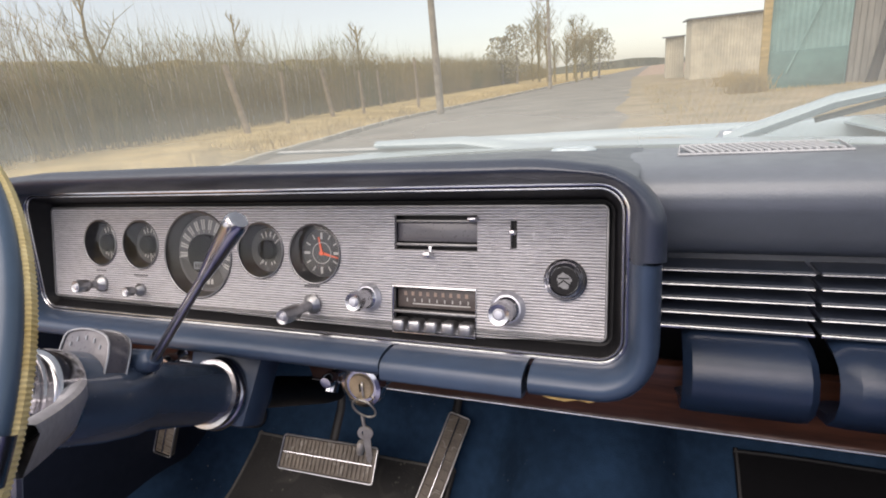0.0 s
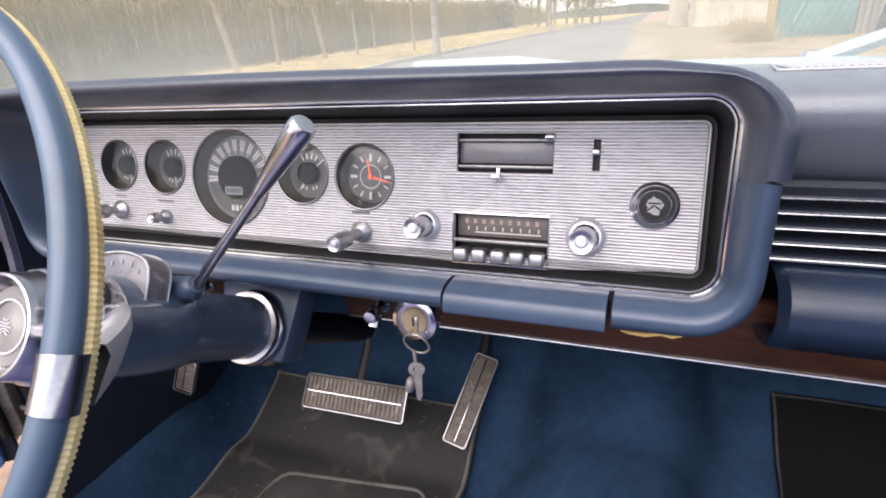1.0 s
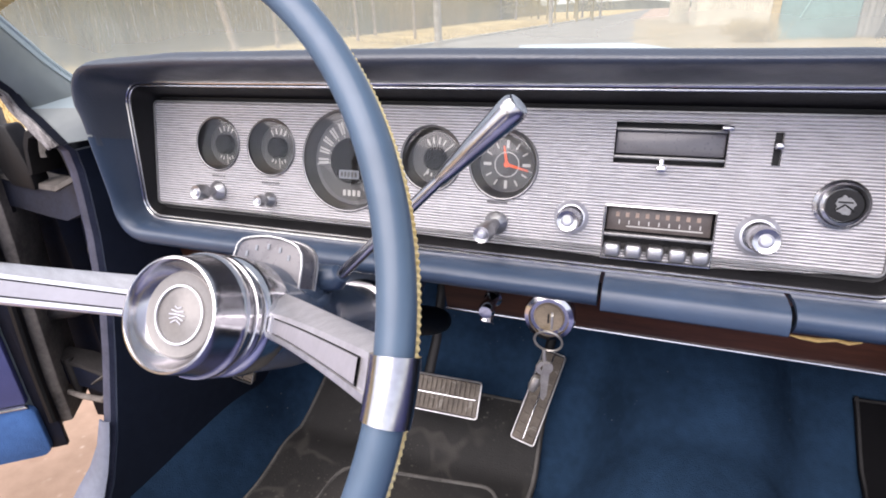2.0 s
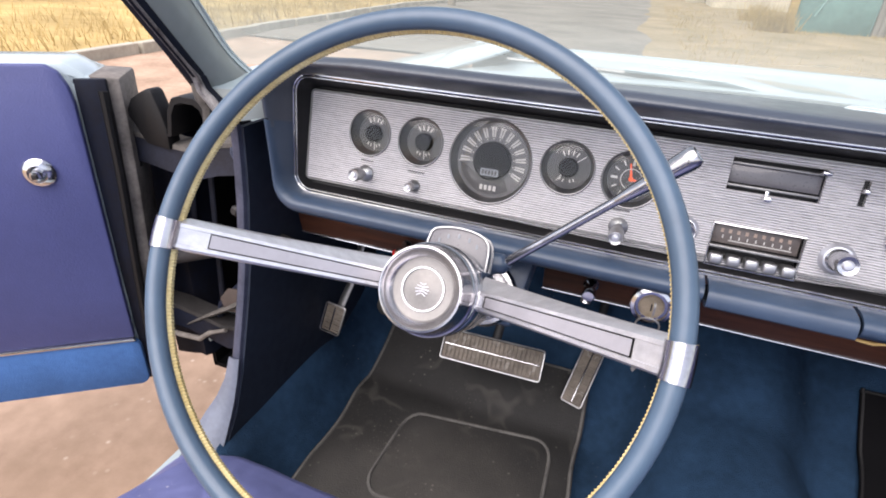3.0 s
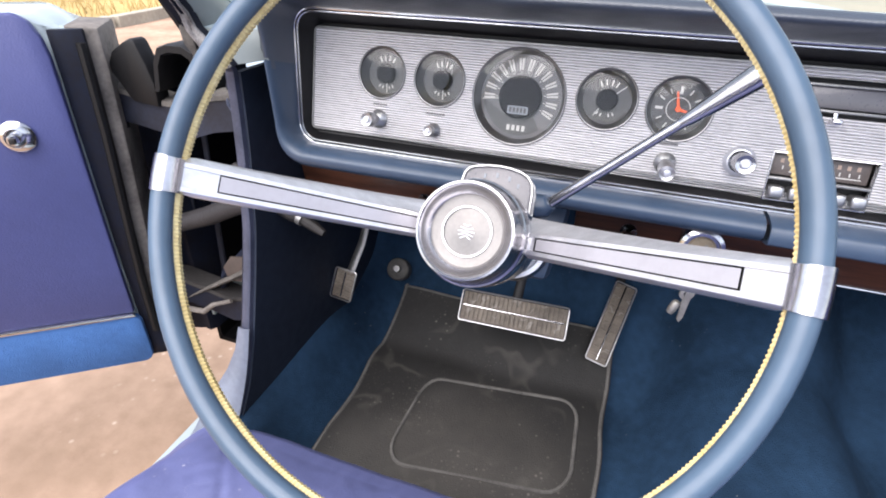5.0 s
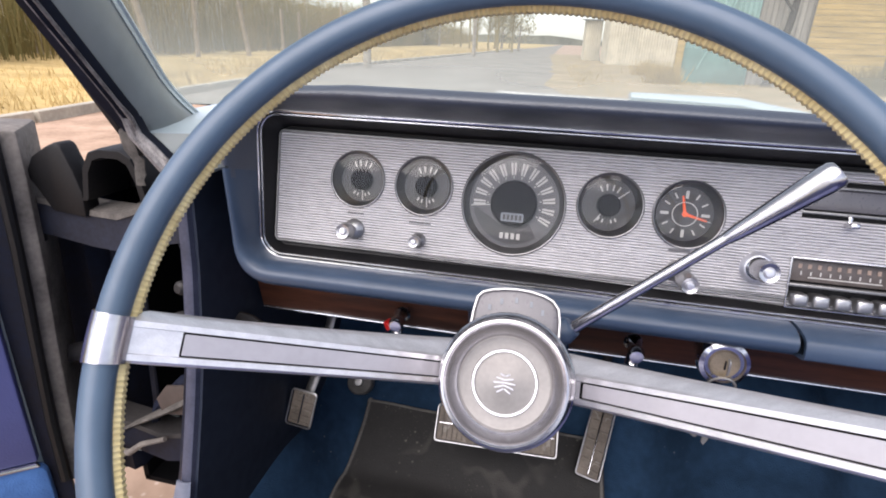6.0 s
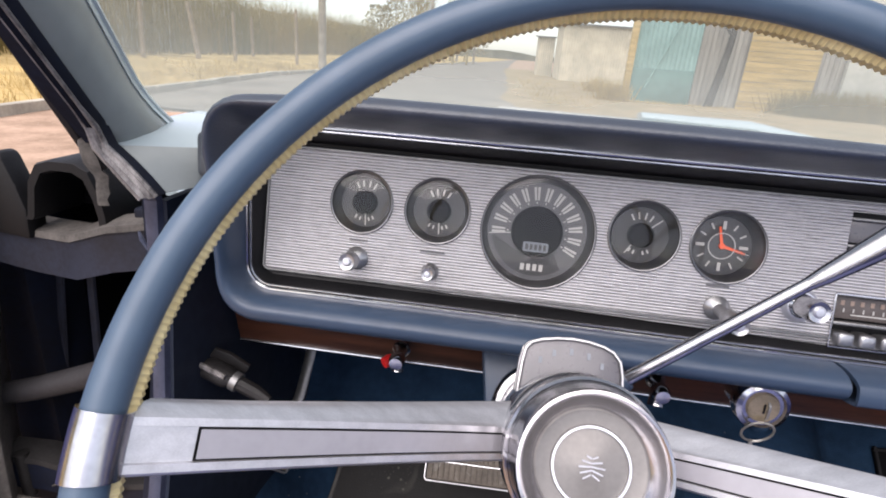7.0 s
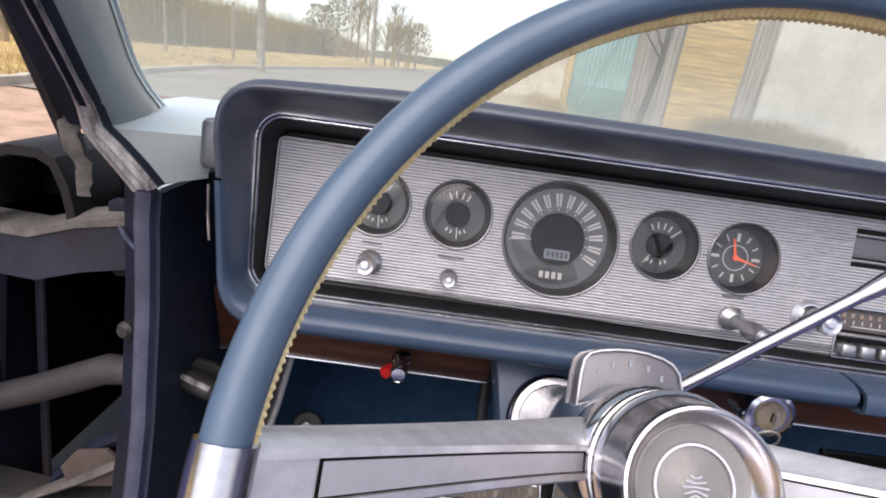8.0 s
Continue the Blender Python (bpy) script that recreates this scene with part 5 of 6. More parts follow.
for cx, cv, ln, ang in ((0.0, 0.0026, 0.011, 0), (-0.003, -0.0016, 0.008, 40), (0.0035, -0.0020, 0.008, -35)):
    part("crest_line", box((ln, 0.0014, 0.0008), at_plate(0.125, vz(0.978), 0.0110) @ pose(cx, cv, 0, 0, 0, ang), 0.0003, 1), BLACK, lt)

# heater control
a, b, c, d = HEAT
heat = part("heater_control", box((b - a, d - c, 0.004), at_plate((a + b) / 2, (c + d) / 2, -0.016)), BLACK, panel, "recessed heater slider control")
part("control_face", box((b - a - 0.002, 0.0215, 0.004), at_plate((a + b) / 2, (c + d) / 2 + 0.0005, -0.009), 0.001), PLASTIC, heat)
for vv in (d - 0.0065, c + 0.0060):
    part("control_rail", box((b - a, 0.0030, 0.006), at_plate((a + b) / 2, vv, -0.005), 0.001), STEEL, heat)
part("slider", box((0.010, 0.005, 0.016), at_plate(b - 0.003, d - 0.004, 0.004), 0.002), CHROME, heat)
part("slider", box((0.009, 0.006, 0.016), at_plate(-0.022, c - 0.004, 0.006), 0.002), CHROME, heat)
part("slider_stem", box((0.004, 0.010, 0.004), at_plate(-0.022, c, 0.0), 0.001), WORN, heat)
a, b, c, d = SLOT
fan = part("fan_switch", box((b - a, d - c, 0.004), at_plate((a + b) / 2, (c + d) / 2, -0.008)), BLACK, panel, "upright fan switch slot")
part("switch", box((0.006, 0.006, 0.014), at_plate((a + b) / 2, c + 0.017, 0.002), 0.002), CHROME, fan)

# radio
a, b, c, d = RADIO
radio = part("radio", box((b - a, d - c, 0.004), at_plate((a + b) / 2, (c + d) / 2, -0.018)), BLACK, panel, "five-button car radio with a tuning scale")
part("scale", box((b - a - 0.004, 0.023, 0.003), at_plate((a + b) / 2, d - 0.0135, -0.009), 0.0008), SCALE, radio, "grey-brown tuning scale")
for k in range(9):
    x = a + 0.012 + k * 0.0092
    part("scale_bar", box((0.0034, 0.0046, 0.0006), at_plate(x, d - 0.009, -0.0072)), AMBER, radio)
    part("scale_tick", box((0.0012, 0.004, 0.0006), at_plate(x + 0.002, d - 0.0165, -0.0072)), WHITE, radio)
part("scale_line", box((b - a - 0.03, 0.0012, 0.0006), at_plate((a + b) / 2 + 0.006, d - 0.0205, -0.0072)), WHITE, radio)
part("radio_rail", box((b - a + 0.001, 0.0035, 0.010), at_plate((a + b) / 2, d - 0.0285, -0.003), 0.0012), STEEL, radio)
part("radio_rim", tube([P(x, v, 0.001) for x, v in ((a, d), (b, d), (b, c), (a, c), (a, d))], 0.0016, 6), WORN, radio)
for k in range(5):
    x = a + 0.0100 + k * (b - a - 0.020) / 4
    part("radio_button", box((0.0155, 0.0135, 0.020), at_plate(x, c + 0.0095, 0.002), 0.0035, 3), KNOBMAT, radio, "rounded chrome push button")

# ---- steering wheel and column ----
WO = Vector((-0.3318, 0.4037, 1.0075))
WTILT, WYAW = radians(31.1), radians(0.4)
WA = Vector((math.sin(WYAW) * math.cos(WTILT), -math.cos(WYAW) * math.cos(WTILT), math.sin(WTILT)))
WX = Vector((math.cos(WYAW), math.sin(WYAW), 0))
WU = WA.cross(WX)
MW = basis(WO, WX, WU, WA)


def wpt(x, u, a):
    return WO + WX * x + WU * u + WA * a


WR = 0.2082
wheel = thing("steering_wheel", WO, "blue two-spoke steering wheel with chrome spokes and yellowed grips", "steering wheel")


def ring(R, off, rr, nseg, tseg, bead=0.0, nb=170, a0=0.0, a1=360.0, squash=1.0):
    rows = []
    full = a1 - a0 >= 359.9
    for k in range(nseg + (0 if full else 1)):
        t = radians(a0 + (a1 - a0) * k / nseg)
        r = rr + bead * math.cos(t * nb)
        rows.append([wpt((R + r * math.cos(q)) * math.cos(t), (R + r * math.cos(q)) * math.sin(t), off + r * squash * math.sin(q)) for q in [2 * math.pi * j / tseg for j in range(tseg)]])
    return sheet(rows, close_u=True, close_v=full)


part("rim", ring(WR, 0.0012, 0.0082, 120, 16), RIMBLUE, wheel, "glossy blue plastic rim")
part("finger_grip", ring(WR - 0.0004, -0.0072, 0.0075, 2100, 8, bead=0.0004, nb=420), YELLOW, wheel, "yellowed beaded grip behind the rim")
for a in (0, 180):
    part("rim_cap", ring(WR, 0.0, 0.0104, 12, 18, a0=a - 3.6, a1=a + 3.6), DIMCHROME, wheel, "chrome cap joining spoke and rim")


def spoke(s):
    rows = []
    for k in range(13):
        f = k / 12
        x = s * (0.040 + (0.202 - 0.040) * f)
        dep = -0.150 + 0.146 * (f ** 1.12)
        hw = 0.0108 + 0.0014 * f
        th = 0.020
        up = 0.0040 + 0.0095 * (1 - f) ** 1.5
        rows.append([wpt(x, u, dep + h) for u, h in ((-hw - 0.002, -th), (-hw, 0.0), (-hw + 0.0015, 0.003), (-hw + 0.0048, 0.003), (-hw + 0.0052, 0.0005), (hw - 0.0052, 0.0005), (hw - 0.0048, 0.003), (hw - 0.0015, 0.003), (hw + 0.0005, -0.001), (hw + up * 0.6, -0.006), (hw + up, -th * 0.7), (hw + up - 0.001, -th), (hw * 0.8, -th - 0.004))])
    sp = part("spoke", sheet(rows, close_u=True), SPOKEMET, wheel, "broad chrome spoke")
    for name, f0, f1, gap, lift, mat in (("inlay_gap", 0.05, 0.875, 0.0050, 0.0009, VELVET), ("inlay", 0.06, 0.866, 0.0061, 0.0026, INLAY)):
        rows = []
        for k in range(11):
            f = f0 + (f1 - f0) * k / 10
            x = s * (0.040 + (0.202 - 0.040) * f)
            dep = -0.150 + 0.146 * (f ** 1.12)
            hw = 0.0108 + 0.0014 * f
            rows.append([wpt(x, u, dep + h) for u, h in ((-hw + gap, 0.0), (-hw + gap, lift), (hw - gap, lift), (hw - gap, 0.0))])
        part(name, sheet(rows), mat, sp, "satin grey inlay panel" if mat == INLAY else "dark line round the inlay")


spoke(-1)
spoke(1)
HX = -0.0035
MH = MW @ Matrix.Translation((HX, 0, -0.100))
hub = part("hub", lathe([(0.0302, -0.0070), (0.0315, -0.0060), (0.0365, 0.0008), (0.0376, 0.0040), (0.0390, 0.0052), (0.0406, 0.0048), (0.0414, 0.0028), (0.0418, -0.0020), (0.0438, -0.0180), (0.0442, -0.0200), (0.0452, -0.0218), (0.0466, -0.0230), (0.0472, -0.0255), (0.0464, -0.0278), (0.0446, -0.0286), (0.0444, -0.0312), (0.0466, -0.0322), (0.0474, -0.0345), (0.0464, -0.0368), (0.0440, -0.0380), (0.0434, -0.0600), (0.0420, -0.0750), (0.0400, -0.0900)], MH, 56), DIMCHROME, wheel, "chrome hub cup")
part("hub_face", lathe([(0.0306, -0.0066), (0.0296, -0.0058), (0.0280, -0.0062), (0.0220, -0.0064), (0.0214, -0.0054), (0.0204, -0.0054), (0.0198, -0.0068), (0.0120, -0.0060), (0.0060, -0.0044), (0, -0.0038)], MH, 48), FACE, hub, "milky round hub emblem")
part("hub_ring", lathe([(0.0213, -0.0068), (0.0213, -0.0048), (0.0200, -0.0048), (0.0200, -0.0068)], MH, 40, True), SATIN, hub)
for k, ln in enumerate((0.0045, 0.0075, 0.0095, 0.0085, 0.0065)):
    for sgn in (-1, 1):
        part("crest_shape", box((ln * 0.8, 0.0010, 0.0008), MH @ pose(sgn * ln * 0.36, 0.0050 - 0.0025 * k, -0.0036, 0, 0, sgn * (24 - 14 * k)), 0.0004, 1), SATIN, hub)

column = thing("steering_column", (-0.334, 0.62, 0.88), "blue steering column with a chrome collar", "steering column")
MC = MW @ Matrix.Translation((-0.004, 0, 0))
part("sleeve", lathe([(0.036, -0.140), (0.0430, -0.142), (0.0470, -0.146), (0.0482, -0.150), (0.0484, -0.168), (0.0476, -0.172), (0.040, -0.173)], MC, 40), CHROME, column, "chrome sleeve behind the hub")
part("housing", lathe([(0.040, -0.1715), (0.0466, -0.1725), (0.0470, -0.176), (0.0468, -0.226), (0.0440, -0.262), (0.0395, -0.272), (0.0385, -0.40), (0.0375, -0.46)], MC, 40), ENAMEL, column, "glossy blue column housing")
part("shaft", lathe([(0.024, -0.45), (0.024, -0.66), (0.020, -0.70)], MC, 24), BLACK, column, "dark lower column tube")
part("collar", lathe([(0.039, -0.376), (0.0450, -0.377), (0.0462, -0.380), (0.0452, -0.3825), (0.0455, -0.385), (0.0478, -0.387), (0.0488, -0.391), (0.0478, -0.395), (0.039, -0.397)], MC, 40, True), DIMCHROME, column, "chrome collar under the dashboard")
part("support", prism([(-0.066, 0.055), (0.062, 0.055), (0.048, -0.050), (-0.05, -0.050)], MC @ Matrix.Translation((0, 0.01, -0.44)), 0.045, 0.008), BLUE, column, "blue column bracket")
IND = [(-0.037, 0.0), (-0.0365, 0.030), (-0.035, 0.050), (-0.033, 0.0605), (-0.029, 0.0650), (-0.022, 0.0675), (-0.011, 0.0695), (0.0, 0.0702), (0.011, 0.0695), (0.022, 0.0672), (0.029, 0.0640), (0.034, 0.0580), (0.036, 0.048), (0.0365, 0.030), (0.037, 0.0)]
ind = part("gear_indicator", prism(IND, MC @ Matrix.Translation((0, 0, -0.217)), 0.024, 0.003), PLASTIC, column, "rounded grey gear indicator window")
for w in (-0.1925, -0.2170):
    part("indicator_rim", tube([MC @ Vector((x, y, w)) for x, y in IND], 0.0012, 6), KNOBMAT, ind)
for k in range(5):
    t = radians(145 - 27 * k)
    part("letter_bar", box((0.0024, 0.0045, 0.0006), MC @ pose(0.027 * math.cos(t), 0.042 + 0.019 * math.sin(t), -0.1925)), SLATE, ind)

lever_a, lever_b = Vector((-0.291, 0.630, 0.922)), Vector((-0.123, 0.619, 1.083))
lever = thing("gear_lever", lever_a, "chrome column gear lever with a fat tapered knob", "gear lever")
ld = (lever_b - lever_a).normalized()
L = (lever_b - lever_a).length
part("stalk", tube([lever_a - ld * 0.02, lever_a + ld * 0.03, lever_a + ld * (L - 0.07)], [0.0058, 0.0052, 0.0046], 14), DIMCHROME, lever)
part("grip", lathe([(0.0048, L - 0.085), (0.0062, L - 0.075), (0.0085, L - 0.045), (0.0108, L - 0.010), (0.0105, L - 0.003), (0.0085, L), (0.0060, L - 0.001), (0, L - 0.002)], axis_frame(lever_a, ld), 24), DIMCHROME, lever, "chrome tapered grip")
part("boss", tube([lever_a + Vector((-0.035, 0, -0.006)), lever_a, lever_a + ld * 0.006], [0.015, 0.012, 0.008], 14), BLUE, lever)
sig = thing("turn_signal_lever", (-0.37, 0.55, 0.95), "slim bright turn signal lever on the column", "lever")
part("stalk", tube([(-0.375, 0.553, 0.922), (-0.44, 0.530, 0.936), (-0.505, 0.503, 0.949)], [0.005, 0.0048, 0.0042], 10), WORN, sig)
part("tip", tube([(-0.505, 0.503, 0.949), (-0.525, 0.495, 0.952), (-0.543, 0.488, 0.955)], [0.0055, 0.0065, 0.0055], 10), SATIN, sig)

# ---- ignition, pulls and keys ----
ign = thing("ignition_switch", (-0.113, 0.79, 0.843), "round chrome ignition switch under the dashboard", "ignition switch")
MI = axis_frame((-0.114, 0.792, 0.836), (0, -1, 0.12))
part("barrel", lathe([(0.021, 0.0), (0.021, 0.025), (0.0265, 0.030), (0.0275, 0.038), (0.0260, 0.045), (0.0215, 0.047), (0.020, 0.044), (0, 0.043)], MI, 40), CHROME, ign)
part("key_plate", lathe([(0.0165, 0.0440), (0.0150, 0.0468), (0, 0.0475)], MI, 32), BRASS, ign, "worn pale brass key plate")
part("key_slot", box((0.0016, 0.010, 0.002), MI @ Matrix.Translation((0, 0, 0.0476))), BLACK, ign)
keys = thing("key_ring", (-0.108, 0.745, 0.80), "small bunch of keys hanging from the ignition", "keys")
bm = bmesh.new()
add_tube(bm, [Vector((-0.113 + 0.015 * math.sin(t), 0.745 - 0.006 * math.cos(t), 0.813 + 0.016 * math.cos(t))) for t in [2 * math.pi * k / 20 for k in range(21)]], 0.0013, 6)
part("ring", bm, KEYMET, keys)
part("key_head", prism(round_rect(-0.010, 0.010, -0.012, 0.012, 0.007, 5), axis_frame((-0.113, 0.752, 0.838), (1, 0.2, 0)), 0.0025), KEYMET, keys)
part("link", tube([(-0.117, 0.745, 0.802), (-0.116, 0.744, 0.790), (-0.115, 0.744, 0.782)], 0.0022, 8), KEYMET, keys)
part("fob", lathe([(0, 0), (0.0045, 0.001), (0.0055, 0.006), (0.0055, 0.016), (0.0040, 0.020), (0, 0.021)], axis_frame((-0.129, 0.744, 0.745), (0.3, 0, 1)), 16), KEYMET, keys, "small metal fob")
part("key_blade", prism([(-0.004, 0), (0.004, 0), (0.0045, -0.045), (0.0015, -0.052), (-0.002, -0.048), (-0.0035, -0.03), (-0.005, -0.02)], basis((-0.113, 0.744, 0.786), (0.95, 0.3, 0), (0.08, 0, 1), (0.3, -0.95, 0)), 0.002), KEYMET, keys, "hanging flat key")
part("key_bow", lathe([(0.0045, -0.001), (0.0095, -0.001), (0.0095, 0.0015), (0.0045, 0.0015)], axis_frame((-0.1155, 0.7435, 0.779), (0.3, -0.95, 0)), 20, True), KEYMET, keys)


def pull(name, x, y, z, label, knob_mat, extra=None):
    root = thing(name, (x, y, z), label, "pull knob")
    m = axis_frame((x, y + 0.03, z), (0, -1, 0))
    part("body", lathe([(0.010, 0.0), (0.0115, 0.006), (0.008, 0.010), (0.006, 0.020), (0.0095, 0.026), (0.0105, 0.036), (0.008, 0.042), (0, 0.043)], m, 20), CHROME, root)
    if extra:
        part("knob", lathe([(0, -0.012), (0.006, -0.011), (0.008, -0.004), (0.007, 0.004), (0, 0.006)], axis_frame((x - 0.016, y + 0.01, z - 0.012), (-0.7, -0.7, -0.2)), 16), extra, root, "red plastic knob")
        part("stub", tube([(x, y + 0.012, z), (x, y, z - 0.018)], [0.006, 0.0075], 10), WORN, root)
    else:
        part("stub", tube([(x, y + 0.012, z - 0.002), (x - 0.002, y, z - 0.020)], [0.007, 0.009], 10), knob_mat, root)
    return root


pull("hood_release", -0.505, 0.812, 0.797, "small chrome pull with a red knob under the dash", CHROME, RED)
pull("choke_pull", -0.196, 0.800, 0.810, "small chrome pull knob under the dash", CHROME)
brk_rel = thing("parking_brake_release", (-0.66, 0.77, 0.79), "metal parking brake release handle under the dash", "handle")
part("handle", tube([(-0.745, 0.785, 0.768), (-0.738, 0.784, 0.766), (-0.712, 0.78, 0.759), (-0.704, 0.779, 0.757)], [0.010, 0.0155, 0.0155, 0.011], 14, (1, 0.8)), GREASE, brk_rel, "dark worn handle")
part("handle_band", tube([(-0.744, 0.773, 0.777), (-0.720, 0.769, 0.771), (-0.708, 0.768, 0.767)], [0.0035, 0.004, 0.0035], 8), SEALPALE, brk_rel, "pale worn metal strip")
part("collar", tube([(-0.704, 0.779, 0.757), (-0.696, 0.778, 0.754)], 0.0125, 12), STEEL, brk_rel)
part("grip", tube([(-0.696, 0.778, 0.754), (-0.672, 0.775, 0.746), (-0.655, 0.772, 0.739)], [0.0095, 0.009, 0.006], 10), GREASE, brk_rel)
part("bracket", prism([(-0.748, 0.768), (-0.735, 0.787), (-0.715, 0.783), (-0.690, 0.768), (-0.695, 0.758)], basis((0, 0.80, 0), (1, 0, 0), (0, 0, 1), (0, -1, 0)), 0.006, 0.001), GREASE, brk_rel, "dark pressed bracket")


# ---- pedals ----
def pedal(name, corners, label, ribs, arm_to, border=0.004):
    """corners: top left, top right, bottom right, bottom left."""
    tl, tr, br, bl = [Vector(c) for c in corners]
    c = (tl + tr + br + bl) / 4
    x, y = (tr - tl) + (br - bl), (tl - bl) + (tr - br)
    if y.length > x.length:
        y.normalize()
        x = (x - y * x.dot(y)).normalized()
    else:
        x.normalize()
        y = (y - x * y.dot(x)).normalized()
    z = x.cross(y)
    w, h = ((tr - tl).length + (br - bl).length) / 2, ((tl - bl).length + (tr - br).length) / 2
    m = basis(c, x, y, z)
    root = thing(name, c, label, "pedal")
    part("pad", box((w - 0.004, h - 0.004, 0.012), m @ Matrix.Translation((0, 0, -0.006)), 0.003), PADRUB, root, "worn ribbed rubber pad")
    o = round_rect(-w / 2, w / 2, -h / 2, h / 2, 0.005, 3)
    part("edge_trim", tube([m @ Vector((p[0], p[1], 0.001)) for p in o + o[:1]], 0.0016, 6), KNOBMAT, root, "bright pedal edge")
    along = w > h
    part("centre_trim", box((w - 0.01, 0.003, 0.004) if along else (0.003, h - 0.01, 0.004), m @ Matrix.Translation((0, 0, 0.0015)), 0.001, 1), CHROME, root)
    for k in range(ribs):
        f = -0.5 + (k + 0.5) / ribs
        part("rib", box((0.0035, h * 0.86, 0.003), m @ Matrix.Translation((w * 0.94 * f, 0, 0.0008)), 0.001, 1) if along else box((w * 0.8, 0.0035, 0.003), m @ Matrix.Translation((0, h * 0.94 * f, 0.0008)), 0.001, 1), PADRUB, root)
    a = Vector(arm_to)
    part("arm", tube([c - z * 0.010, c.lerp(a, 0.3) - z * 0.03, a], [0.007, 0.0065, 0.006], 8, (1.5, 0.6)), BLACK if name != "parking_brake_pedal" else STEEL, root)
    return root


pedal("brake_pedal", [(-0.477, 0.992, 0.529), (-0.263, 0.992, 0.537), (-0.257, 0.947, 0.491), (-0.477, 0.955, 0.479)], "wide ribbed brake pedal with a bright rim", 22, (-0.36, 1.12, 0.80))
pedal("accelerator_pedal", [(-0.177, 1.155, 0.513), (-0.137, 1.153, 0.513), (-0.168, 1.026, 0.390), (-0.217, 1.014, 0.400)], "long slanted accelerator pedal with a bright rim", 9, (-0.160, 1.22, 0.60))
pedal("parking_brake_pedal", [(-0.733, 0.921, 0.562), (-0.686, 0.923, 0.566), (-0.692, 0.896, 0.507), (-0.740, 0.896, 0.506)], "small parking brake pedal on a bent arm", 5, (-0.665, 1.03, 0.80))
btn = thing("dimmer_switch", (-0.677, 1.104, 0.450), "round metal floor dimmer switch", "foot switch")
mb = axis_frame((-0.677, 1.103, 0.463), (0.1, -0.8, 0.6))
part("base", lathe([(0, -0.03), (0.027, -0.03), (0.027, 0), (0.024, 0.004), (0.012, 0.006), (0, 0.006)], mb, 28), DUSTY, btn)
part("button", lathe([(0.010, 0.004), (0.010, 0.014), (0.008, 0.017), (0, 0.018)], mb, 20), STEEL, btn)

# ---- bench seat ----
seat = thing("bench_seat", (0.04, 0.2, 0.33), "blue-violet leather bench seat with stitched seams and creases", "car seat")


SX0, SX1, SY0, SY1 = -0.765, 0.79, -0.06, 0.508


def seat_left(y):
    """The door-side edge of the cushion: fullest near the front, drawn in to the rear."""
    return SX0 + 0.080 * smooth_step(0.34, 0.06, y)


SEAMS = [lambda y: -0.411 + 0.08 * (0.423 - y), lambda y: -0.308 + 0.04 * (0.44 - y), lambda y: -0.034 + 0.09 * (0.475 - y), lambda y: 0.08, lambda y: 0.34, lambda y: 0.45]
CROSS = [(-0.55, -0.411, 0.361, 0.376), (-0.305, -0.16, 0.383, 0.374), (-0.40, -0.31, 0.20, 0.20), (-0.30, -0.04, 0.22, 0.23)]


def seat_z(x, y):
    z = 0.622 - 0.045 * smooth_step(0.28, 0.51, y) - 0.02 * smooth_step(0.25, -0.05, y)
    z -= 0.028 * max(0, (y - 0.43) / 0.078) ** 2 * smooth_step(-0.76, -0.62, x)
    ex = min(x - seat_left(y), SX1 - x)
    z -= 0.075 * (1 - min(max(ex, 0) / 0.11, 1)) ** 2.8
    for f in SEAMS:
        z -= 0.006 * math.exp(-(((x - f(y)) / 0.007) ** 2)) * smooth_step(0.507, 0.47, y)
    for xa, xb, ya, yb in CROSS:
        if xa < x < xb:
            z -= 0.003 * math.exp(-(((y - ya - (yb - ya) * (x - xa) / (xb - xa)) / 0.006) ** 2)) * min((x - xa) / 0.02, (xb - x) / 0.02, 1)
    z -= 0.0022 * math.exp(-(((x + 0.63 - 0.75 * (0.455 - y)) / 0.005) ** 2)) * smooth_step(0.22, 0.32, y)
    z += 0.006 * noise.noise((x * 6, y * 6, 0)) + 0.003 * noise.noise((x * 17, y * 17, 2)) + 0.0012 * noise.noise((x * 60, y * 60, 3))
    return z


rows = []
nx = 480
us = [k / nx for k in range(nx + 1)]
for j in range(91):
    y = SY0 + (SY1 - SY0) * j / 90
    row = []
    for u in us:
        x = seat_left(y) + (SX1 - seat_left(y)) * u ** 1.15
        cut = 0.13 * (max(0, (-0.68 - x) / 0.085)) ** 2.4 + 0.03 * max(0, (x - 0.6) / 0.16) ** 2
        yy = SY0 + (SY1 - cut - SY0) * j / 90
        row.append((x, yy, seat_z(x, yy + cut * j / 90)))
    rows.append(row)
front = []
for k, (d, z) in enumerate(((0.018, 0.544), (0.030, 0.533), (0.034, 0.517), (0.030, 0.495), (0.012, 0.455), (-0.02, 0.42))):
    front.append([(q[0] + (0.577 - z) * 0.30 * smooth_step(-0.66, -0.76, q[0]), q[1] + d - (d + 0.01) * smooth_step(-0.64, -0.75, q[0]), min(z, q[2] - 0.010 * (k + 1))) for q in rows[90]])
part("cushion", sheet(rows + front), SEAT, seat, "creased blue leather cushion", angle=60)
side = [[(rows[j][0][0] + d, rows[j][0][1], z) for d, z in ((0, rows[j][0][2]), (0.002, rows[j][0][2] - 0.012), (0.008, 0.48), (0.022, 0.44), (0.035, 0.40))] for j in range(0, 91, 3)]
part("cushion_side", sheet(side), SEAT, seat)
back_rows = []
